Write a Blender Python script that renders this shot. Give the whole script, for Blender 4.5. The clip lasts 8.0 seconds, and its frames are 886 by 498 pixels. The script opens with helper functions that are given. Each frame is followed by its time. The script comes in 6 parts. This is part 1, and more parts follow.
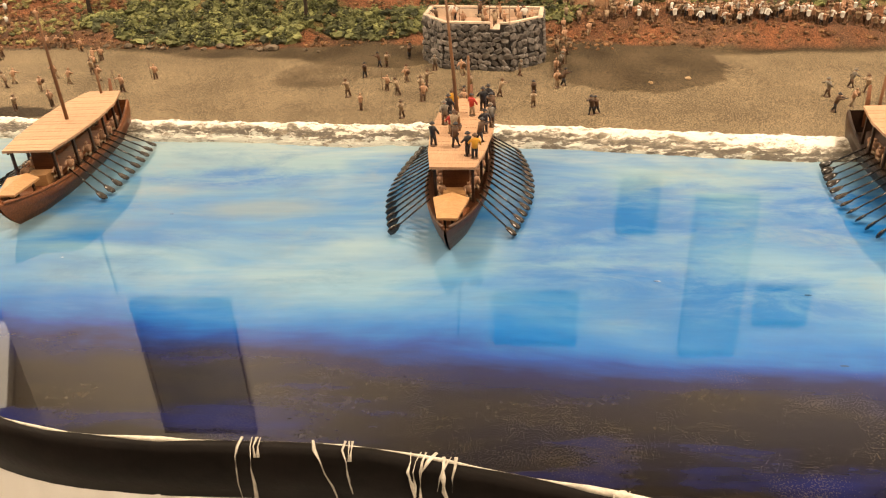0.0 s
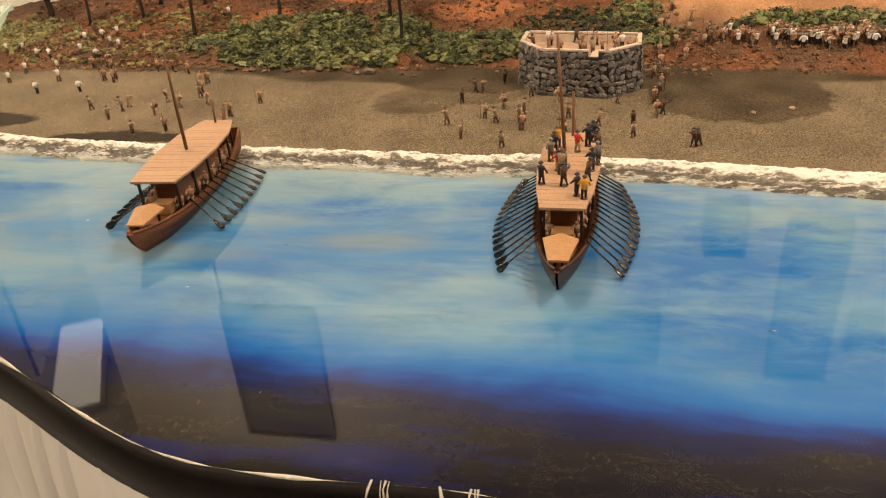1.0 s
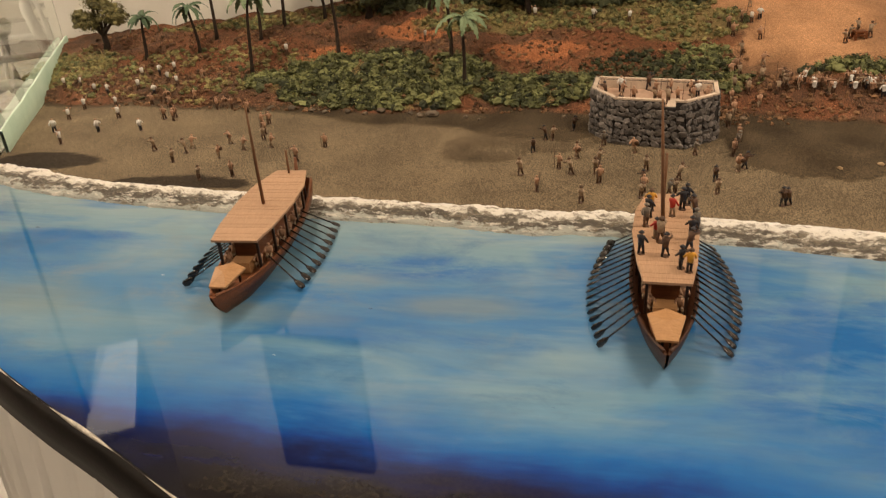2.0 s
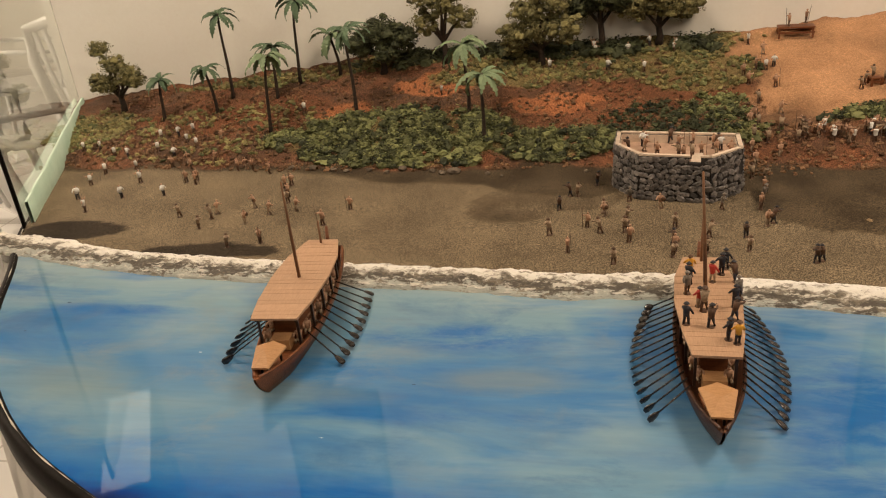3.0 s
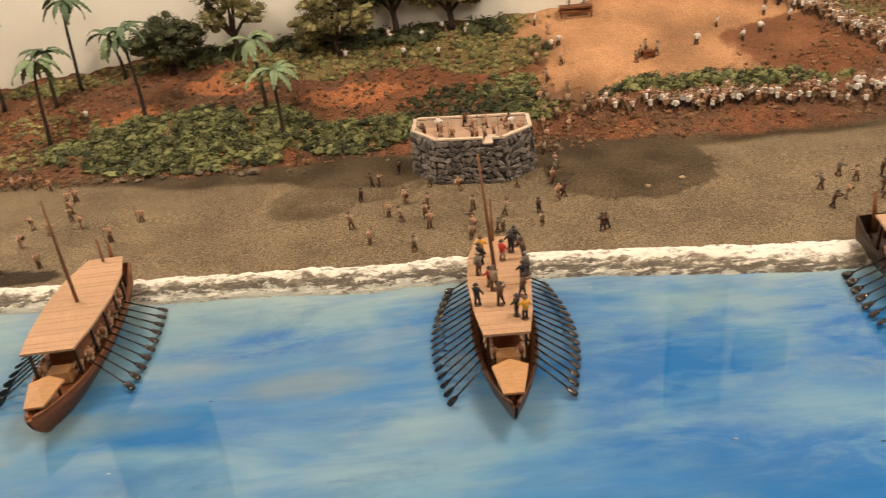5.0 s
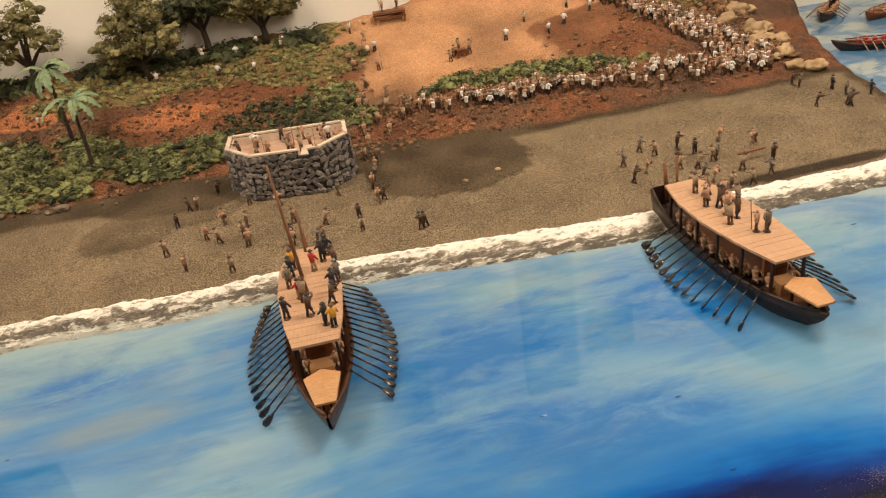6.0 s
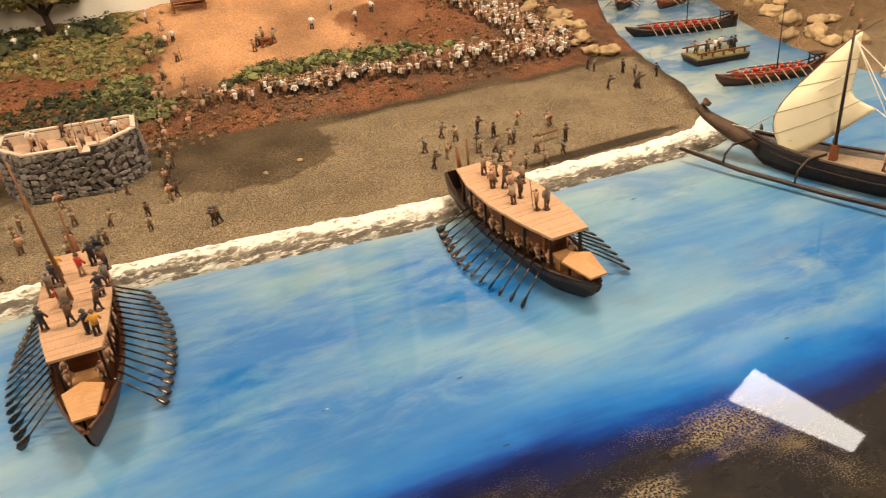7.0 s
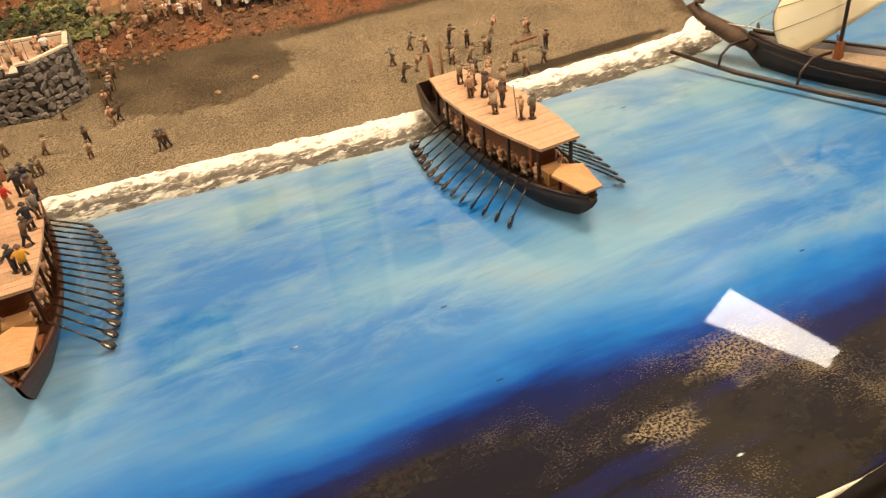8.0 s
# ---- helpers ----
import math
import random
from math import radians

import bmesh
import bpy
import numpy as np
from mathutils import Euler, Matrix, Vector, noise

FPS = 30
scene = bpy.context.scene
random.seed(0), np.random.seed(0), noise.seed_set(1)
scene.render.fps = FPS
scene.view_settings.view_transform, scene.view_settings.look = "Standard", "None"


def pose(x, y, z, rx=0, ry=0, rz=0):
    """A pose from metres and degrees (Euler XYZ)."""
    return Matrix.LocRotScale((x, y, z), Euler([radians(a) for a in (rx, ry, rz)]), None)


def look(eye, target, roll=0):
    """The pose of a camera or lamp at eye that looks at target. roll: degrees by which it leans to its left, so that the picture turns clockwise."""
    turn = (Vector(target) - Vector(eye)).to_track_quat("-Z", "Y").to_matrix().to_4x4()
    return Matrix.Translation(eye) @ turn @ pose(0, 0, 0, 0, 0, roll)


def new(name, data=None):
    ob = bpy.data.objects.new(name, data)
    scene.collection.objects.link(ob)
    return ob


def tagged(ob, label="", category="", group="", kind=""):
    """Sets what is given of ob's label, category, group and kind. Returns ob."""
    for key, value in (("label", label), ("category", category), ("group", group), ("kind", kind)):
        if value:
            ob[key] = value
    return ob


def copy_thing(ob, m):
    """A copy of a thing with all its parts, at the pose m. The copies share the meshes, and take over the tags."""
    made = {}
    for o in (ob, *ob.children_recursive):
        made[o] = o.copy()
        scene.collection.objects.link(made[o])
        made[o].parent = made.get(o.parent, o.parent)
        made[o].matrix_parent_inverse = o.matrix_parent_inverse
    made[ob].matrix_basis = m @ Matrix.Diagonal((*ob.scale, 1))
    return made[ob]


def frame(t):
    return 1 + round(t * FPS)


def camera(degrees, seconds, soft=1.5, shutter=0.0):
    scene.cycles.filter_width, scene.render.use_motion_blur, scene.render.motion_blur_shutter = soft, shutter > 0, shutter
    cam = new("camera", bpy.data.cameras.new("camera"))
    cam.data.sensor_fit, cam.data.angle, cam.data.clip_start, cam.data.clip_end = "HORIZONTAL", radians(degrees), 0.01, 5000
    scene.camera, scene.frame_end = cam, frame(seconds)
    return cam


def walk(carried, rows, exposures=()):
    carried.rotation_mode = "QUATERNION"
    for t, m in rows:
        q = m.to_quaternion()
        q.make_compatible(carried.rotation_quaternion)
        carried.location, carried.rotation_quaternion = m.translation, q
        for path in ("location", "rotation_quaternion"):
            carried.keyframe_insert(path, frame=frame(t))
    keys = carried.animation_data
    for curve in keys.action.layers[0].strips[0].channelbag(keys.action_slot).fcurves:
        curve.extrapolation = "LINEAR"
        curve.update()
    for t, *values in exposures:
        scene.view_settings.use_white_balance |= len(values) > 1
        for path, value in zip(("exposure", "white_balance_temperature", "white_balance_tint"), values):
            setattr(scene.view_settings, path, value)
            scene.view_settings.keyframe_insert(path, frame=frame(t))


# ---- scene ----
cam = camera(59.4, 8.0, soft=1.15, shutter=0.15)
PATH = [
    (0, (0.242, 0.16, 0.4), (0.052, 1.896, -0.574), -2.7),
    (0.5, (0.224, 0.131, 0.44), (0.005, 1.871, -0.522), -0.7),
    (1, (0.198, 0.159, 0.447), (-0.162, 1.874, -0.517), -4.2),
    (1.5, (0.132, 0.174, 0.453), (-0.207, 1.866, -0.559), -2.7),
    (2, (0.107, 0.199, 0.491), (-0.302, 1.924, -0.436), -4.0),
    (2.2, (0.073, 0.205, 0.505), (-0.297, 1.959, -0.383), -3.8),
    (3.3, (0.059, 0.218, 0.545), (-0.374, 1.974, -0.309), -6.3),
    (3.5, (0.06, 0.221, 0.539), (-0.382, 1.974, -0.317), -6.5),
    (4, (0.054, 0.221, 0.533), (-0.401, 1.968, -0.327), -7.0),
    (4.5, (0.072, 0.237, 0.526), (-0.253, 2.002, -0.357), -7.4),
    (4.9, (0.106, 0.24, 0.532), (0.024, 2.02, -0.377), -6.3),
    (5, (0.121, 0.238, 0.532), (0.103, 2.017, -0.382), -6.0),
    (5.2, (0.153, 0.238, 0.526), (0.226, 2.013, -0.393), -6.6),
    (6.3, (0.215, 0.231, 0.508), (0.596, 1.961, -0.422), -7.7),
    (6.5, (0.231, 0.237, 0.501), (0.682, 1.943, -0.44), -7.2),
    (7, (0.284, 0.223, 0.488), (0.919, 1.85, -0.487), -5.8),
    (7.5, (0.315, 0.23, 0.47), (1.043, 1.79, -0.547), -5.5),
    (7.7, (0.306, 0.253, 0.454), (1.042, 1.776, -0.612), -5.4),
    (8, (0.3, 0.292, 0.431), (0.954, 1.807, -0.697), -6.6),
]
STOPS = [(0, 0.86, 7050, 10), (0.5, 0.82, 7000, 10), (1.0, 0.33, 6750, 10), (1.5, 0.27, 6650, 10), (2.0, -0.10, 6550, 10), (3.3, -0.11, 6450, 10), (4.0, -0.11, 6450, 10), (4.5, 0.05, 6500, 10), (5.0, 0.33, 6450, 10), (6.4, 0.33, 6450, 10), (7.0, 0.60, 6900, 10), (7.5, 0.74, 7100, 10), (8.0, 0.74, 7100, 10)]
walk(cam, [(t, look(eye, target, roll)) for t, eye, target, roll in PATH], STOPS)

# ---------------------------------------------------------------- light
world = bpy.data.worlds.new("room_air")
scene.world = world
world.use_nodes = True
world.node_tree.nodes["Background"].inputs["Color"].default_value = (1.0, 0.9, 0.78, 1)
world.node_tree.nodes["Background"].inputs["Strength"].default_value = 0.35

CEIL, FLOOR, WALL_Y = 1.66, -0.78, 2.12
# only the fifth lamp shows in the varnish; the others are added fill
LAMPS = [(-0.80, 1.42, 0.60, 0.50, 0, 18.0), (1.05, 1.15, 0.60, 0.50, 0, 20.0), (1.25, -0.25, 0.60, 0.60, 0, 19.0), (-0.75, -0.55, 0.60, 0.60, 0, 7.5), (-2.09, 2.70, 0.20, 0.72, 30, 0.35), (-4.6, 2.9, 0.6, 0.6, 0, 105.0)]
for lx, ly, sx, sy, turn, watt in LAMPS:
    lamp = bpy.data.lights.new("assumed_light", "AREA")
    lamp.shape, lamp.size, lamp.size_y, lamp.energy, lamp.color = "RECTANGLE", sx, sy, watt, (1.0, 0.80, 0.60)
    new("assumed_light", lamp).matrix_world = pose(lx, ly, CEIL - 0.035, 0, 0, turn)


# ---------------------------------------------------------------- materials
def lin(r, g, b):
    return tuple(((c / 255) / 12.92 if c / 255 <= 0.04045 else ((c / 255 + 0.055) / 1.055) ** 2.4) for c in (r, g, b)) + (1,)


class Nodes:
    """A short hand for a node material."""

    def __init__(self, name):
        self.m = bpy.data.materials.new(name)
        self.m.use_nodes = True
        self.t = self.m.node_tree
        self.bsdf = self.t.nodes["Principled BSDF"]
        self.pos = self.t.nodes.new("ShaderNodeNewGeometry").outputs["Position"]
        self.local = self.t.nodes.new("ShaderNodeTexCoord").outputs["Object"]

    def put(self, socket, value):
        if isinstance(value, bpy.types.NodeSocket):
            self.t.links.new(value, socket)
        else:
            socket.default_value = value

    def noise(self, scale, detail=3, stretch=None, at=None, rough=0.55, warp=0.0):
        n = self.t.nodes.new("ShaderNodeTexNoise")
        n.inputs["Scale"].default_value, n.inputs["Detail"].default_value, n.inputs["Roughness"].default_value = scale, detail, rough
        n.inputs["Distortion"].default_value = warp
        source = at or self.pos
        if stretch:
            mp = self.t.nodes.new("ShaderNodeMapping")
            self.put(mp.inputs["Vector"], source)
            mp.inputs["Scale"].default_value = stretch
            source = mp.outputs["Vector"]
        self.put(n.inputs["Vector"], source)
        return n.outputs["Fac"]

    def ramp(self, fac, stops):
        n = self.t.nodes.new("ShaderNodeValToRGB")
        while len(n.color_ramp.elements) < len(stops):
            n.color_ramp.elements.new(0.5)
        for e, (p, c) in zip(n.color_ramp.elements, stops):
            e.position, e.color = p, c if len(c) == 4 else (*c, 1)
        self.put(n.inputs["Fac"], fac)
        return n.outputs["Color"]

    def math(self, op, a, b=0.0, c=0.0):
        n = self.t.nodes.new("ShaderNodeMath")
        n.operation = op
        for s, v in zip(n.inputs, (a, b, c)):
            self.put(s, v)
        return n.outputs[0]

    def mix(self, fac, a, b, mode="MIX"):
        n = self.t.nodes.new("ShaderNodeMix")
        n.data_type, n.blend_type = "RGBA", mode
        self.put(n.inputs[0], fac)
        self.put(n.inputs[6], a)
        self.put(n.inputs[7], b)
        return n.outputs[2]

    def bump(self, height, strength, distance):
        n = self.t.nodes.new("ShaderNodeBump")
        n.inputs["Strength"].default_value, n.inputs["Distance"].default_value = strength, distance
        self.put(n.inputs["Height"], height)
        self.put(self.bsdf.inputs["Normal"], n.outputs["Normal"])

    def spot(self, cx, cy, rx, ry, ragged=0.9, scale=14):
        """1 inside a ragged painted patch of the plan, 0 outside."""
        mp = self.t.nodes.new("ShaderNodeMapping")
        self.put(mp.inputs["Vector"], self.pos)
        mp.inputs["Scale"].default_value = (1 / rx, 1 / ry, 0)
        mp.inputs["Location"].default_value = (-cx / rx, -cy / ry, 0)
        ln = self.t.nodes.new("ShaderNodeVectorMath")
        ln.operation = "LENGTH"
        self.put(ln.inputs[0], mp.outputs["Vector"])
        wob = self.noise(1.0, 5, (scale * 0.45, scale * 1.3, 1), None, 0.62, 0.4)
        return self.ramp(self.math("ADD", ln.outputs["Value"], self.math("MULTIPLY_ADD", wob, ragged, -0.5 * ragged)), [(0.35, grey(1)), (0.98, grey(0))])

    def random(self):
        return self.t.nodes.new("ShaderNodeObjectInfo").outputs["Random"]

    def island(self):
        return self.t.nodes.new("ShaderNodeNewGeometry").outputs["Random Per Island"]

    def end(self, color, rough=0.7, metal=0.0, spec=0.5):
        self.put(self.bsdf.inputs["Base Color"], color)
        self.put(self.bsdf.inputs["Roughness"], rough)
        self.bsdf.inputs["Metallic"].default_value = metal
        self.bsdf.inputs["Specular IOR Level"].default_value = spec
        return self.m


def grey(v):
    return (v, v, v, 1)


def plain(name, dark, light, scale=60, rough=0.7, bump=0.25, grain=400, stretch=None, rand=0.25, spec=0.4, metal=0.0):
    """Two tones with large stains and fine grain, varied from object to object."""
    n = Nodes(name)
    big = n.noise(scale, 4, stretch, n.local if stretch else None)
    fine = n.noise(grain, 2, None)
    col = n.ramp(n.math("MULTIPLY_ADD", fine, 0.35, n.math("MULTIPLY", big, 0.7)), [(0.3, dark), (0.72, light)])
    if rand:
        col = n.mix(1.0, col, n.ramp(n.random(), [(0, grey(1 - rand)), (1, grey(1.0))]), "MULTIPLY")
    n.bump(n.math("ADD", fine, big), bump, 0.0008)
    return n.end(col, rough, metal, spec)


wood_boat = plain("boat_wood", (0.10, 0.030, 0.010, 1), (0.27, 0.095, 0.034, 1), 30, 0.5, 0.3, 500, (1, 14, 14), 0.2)
wood_deck = plain("deck_wood", (0.36, 0.21, 0.12, 1), (0.52, 0.325, 0.20, 1), 30, 0.65, 0.2, 600, (30, 3, 3), 0.10)
wood_pale = plain("canopy_wood", (0.36, 0.18, 0.075, 1), (0.52, 0.29, 0.13, 1), 30, 0.55, 0.2, 500, (4, 20, 4), 0.15)
wood_dark = plain("dark_wood", (0.014, 0.008, 0.006, 1), (0.05, 0.024, 0.014, 1), 60, 0.4, 0.3, 500, None, 0.3)
oar_paint = plain("oar_paint", (0.010, 0.008, 0.008, 1), (0.032, 0.026, 0.024, 1), 90, 0.18, 0.1, 500, None, 0.3, 0.6)
mast_wood = plain("mast_wood", (0.12, 0.05, 0.02, 1), (0.24, 0.11, 0.045, 1), 60, 0.6)
sail_cloth = plain("sail_cloth", (0.84, 0.74, 0.48, 1), (0.90, 0.83, 0.62, 1), 25, 0.85, 0.15, 700, None, 0.0)
through_light = sail_cloth.node_tree.nodes.new("ShaderNodeBsdfTranslucent")
through_light.inputs["Color"].default_value = (0.85, 0.72, 0.42, 1)
blend = sail_cloth.node_tree.nodes.new("ShaderNodeMixShader")
blend.inputs[0].default_value = 0.15
sail_cloth.node_tree.links.new(sail_cloth.node_tree.nodes["Principled BSDF"].outputs[0], blend.inputs[1])
sail_cloth.node_tree.links.new(through_light.outputs[0], blend.inputs[2])
sail_cloth.node_tree.links.new(blend.outputs[0], sail_cloth.node_tree.nodes["Material Output"].inputs[0])
thread = plain("rope_thread", (0.55, 0.5, 0.4, 1), (0.75, 0.7, 0.6, 1), 90, 0.8)
bark = plain("bark", (0.012, 0.009, 0.007, 1), (0.07, 0.045, 0.03, 1), 160, 0.85, 0.8, 600)
rock = plain("pale_rock", (0.30, 0.20, 0.10, 1), (0.62, 0.45, 0.26, 1), 50, 0.85, 0.8, 300, None, 0.3)
grey_rock = plain("grey_rock", (0.09, 0.07, 0.05, 1), (0.26, 0.20, 0.14, 1), 60, 0.85, 0.8, 300, None, 0.4)
stone = plain("fort_stone", (0.045, 0.042, 0.043, 1), (0.36, 0.32, 0.29, 1), 140, 0.75, 0.9, 420, None, 0.6)
mortar = plain("fort_mortar", (0.02, 0.018, 0.018, 1), (0.07, 0.06, 0.055, 1), 90, 0.9)
coping = plain("fort_coping", (0.55, 0.42, 0.32, 1), (0.78, 0.64, 0.5, 1), 80, 0.8)
fort_floor = plain("fort_floor", (0.40, 0.25, 0.17, 1), (0.62, 0.42, 0.30, 1), 60, 0.85)
black_edge = plain("black_paint", (0.003, 0.0025, 0.002, 1), (0.011, 0.008, 0.007, 1), 20, 0.55, 0.3, 200, None, 0.0, 0.08)
white_dab = plain("white_paint_dab", (0.30, 0.27, 0.22, 1), (0.78, 0.72, 0.62, 1), 70, 0.5, 0.6, 300)
cloth_white = plain("skirt_cloth", (0.80, 0.77, 0.72, 1), (0.86, 0.84, 0.80, 1), 6, 0.9, 0.1, 900, None, 0.0)
plaster = plain("wall_paint", (0.83, 0.79, 0.71, 1), (0.88, 0.85, 0.78, 1), 3, 0.85, 0.08, 120, None, 0.0, 0.3)
# brown assumed for walls out of view, to lower the fill
bounce_cut = plain("bounce_cut_paint", (0.12, 0.085, 0.06, 1), (0.18, 0.13, 0.09, 1), 3, 0.8, 0.08, 120, None, 0.0, 0.3)
ceiling_paint = plain("ceiling_paint", (0.74, 0.72, 0.68, 1), (0.80, 0.78, 0.74, 1), 3, 0.9, 0.05, 100, None, 0.0, 0.3)
green_board = plain("pale_green_paint", (0.36, 0.52, 0.40, 1), (0.52, 0.66, 0.54, 1), 14, 0.5, 0.15, 200, None, 0.0)
chair_white = plain("chair_plastic", (0.76, 0.75, 0.72, 1), (0.82, 0.81, 0.79, 1), 8, 0.35, 0.03, 200, None, 0.05, 0.5)
poster = plain("poster_print", (0.13, 0.15, 0.16, 1), (0.28, 0.28, 0.28, 1), 9, 0.4, 0.02, 80, None, 0.3)
frame_dark = plain("frame_wood", (0.14, 0.14, 0.14, 1), (0.24, 0.23, 0.22, 1), 30, 0.4)
steel = plain("lamp_metal", (0.6, 0.6, 0.58, 1), (0.7, 0.7, 0.68, 1), 20, 0.4, 0.02, 100, None, 0.0)

# figurine paints
skin = plain("figure_skin_paint", (0.30, 0.155, 0.09, 1), (0.58, 0.36, 0.23, 1), 300, 0.6)
shirt_white = plain("white_shirt_paint", (0.80, 0.77, 0.70, 1), (0.88, 0.86, 0.82, 1), 300, 0.6)
tan_paint = plain("tan_paint", (0.22, 0.15, 0.09, 1), (0.50, 0.37, 0.25, 1), 300, 0.6)
dark_paint = plain("dark_cloth_paint", (0.008, 0.008, 0.012, 1), (0.035, 0.03, 0.035, 1), 300, 0.5)
brown_paint = plain("brown_cloth_paint", (0.045, 0.022, 0.012, 1), (0.16, 0.085, 0.048, 1), 300, 0.6)
yellow_paint = plain("yellow_cloth_paint", (0.62, 0.28, 0.02, 1), (0.80, 0.42, 0.05, 1), 300, 0.55)
red_paint = plain("red_cloth_paint", (0.40, 0.02, 0.015, 1), (0.55, 0.06, 0.04, 1), 300, 0.55)
steel_paint = plain("steel_paint", (0.09, 0.075, 0.06, 1), (0.24, 0.20, 0.16, 1), 300, 0.35)


def leaf_material(name, dark, light, rough=0.7):
    n = Nodes(name)
    fine = n.noise(420, 3, None, None, 0.7)
    tone = n.math("ADD", n.math("MULTIPLY", n.island(), 0.5), n.math("ADD", n.math("MULTIPLY", n.noise(28, 3), 0.4), n.math("MULTIPLY", fine, 0.3)))
    n.bump(fine, 0.6, 0.0015)
    col = n.ramp(tone, [(0.25, dark), (0.72, light), (1.0, tuple(min(1, 1.5 * c) for c in light[:3]) + (1,))])
    return n.end(col, rough, 0.0, 0.3)


# low dark tones of leaf_green and leaf_dark put gap shade into the colour
leaf_green = leaf_material("shrub_leaf", (0.016, 0.020, 0.009, 1), (0.205, 0.215, 0.085, 1))
leaf_olive = leaf_material("olive_flock", (0.085, 0.075, 0.030, 1), (0.28, 0.24, 0.095, 1))
leaf_dark = leaf_material("dark_tree_leaf", (0.010, 0.013, 0.008, 1), (0.070, 0.078, 0.034, 1))
leaf_tree = leaf_material("tree_leaf", (0.028, 0.027, 0.012, 1), (0.23, 0.205, 0.085, 1))
leaf_brown = leaf_material("brown_flock", (0.030, 0.016, 0.009, 1), (0.23, 0.125, 0.062, 1))
frond_green = leaf_material("palm_frond", (0.028, 0.06, 0.036, 1), (0.15, 0.22, 0.12, 1), 0.5)
frond_pale = leaf_material("pale_palm_frond", (0.09, 0.14, 0.075, 1), (0.27, 0.35, 0.19, 1), 0.5)


def ground_material():
    n = Nodes("model_ground")
    a = n.t.nodes.new("ShaderNodeAttribute")
    a.attribute_name = "zone"
    speck = n.noise(580, 2, None, None, 0.75)
    coarse = n.noise(210, 4, None, None, 0.7)
    stain = n.noise(9, 5)
    col = n.mix(a.outputs["Alpha"], a.outputs["Color"], n.ramp(speck, [(0.38, grey(0.38)), (0.5, grey(0.90)), (0.62, grey(2.15))]), "MULTIPLY")
    col = n.mix(1.0, col, n.ramp(n.math("ADD", n.math("MULTIPLY", coarse, 0.5), n.math("MULTIPLY", stain, 0.5)), [(0.34, grey(0.62)), (0.66, grey(1.36))]), "MULTIPLY")
    n.bump(n.math("ADD", speck, coarse), 0.7, 0.0025)
    return n.end(col, 0.9, 0.0, 0.2)


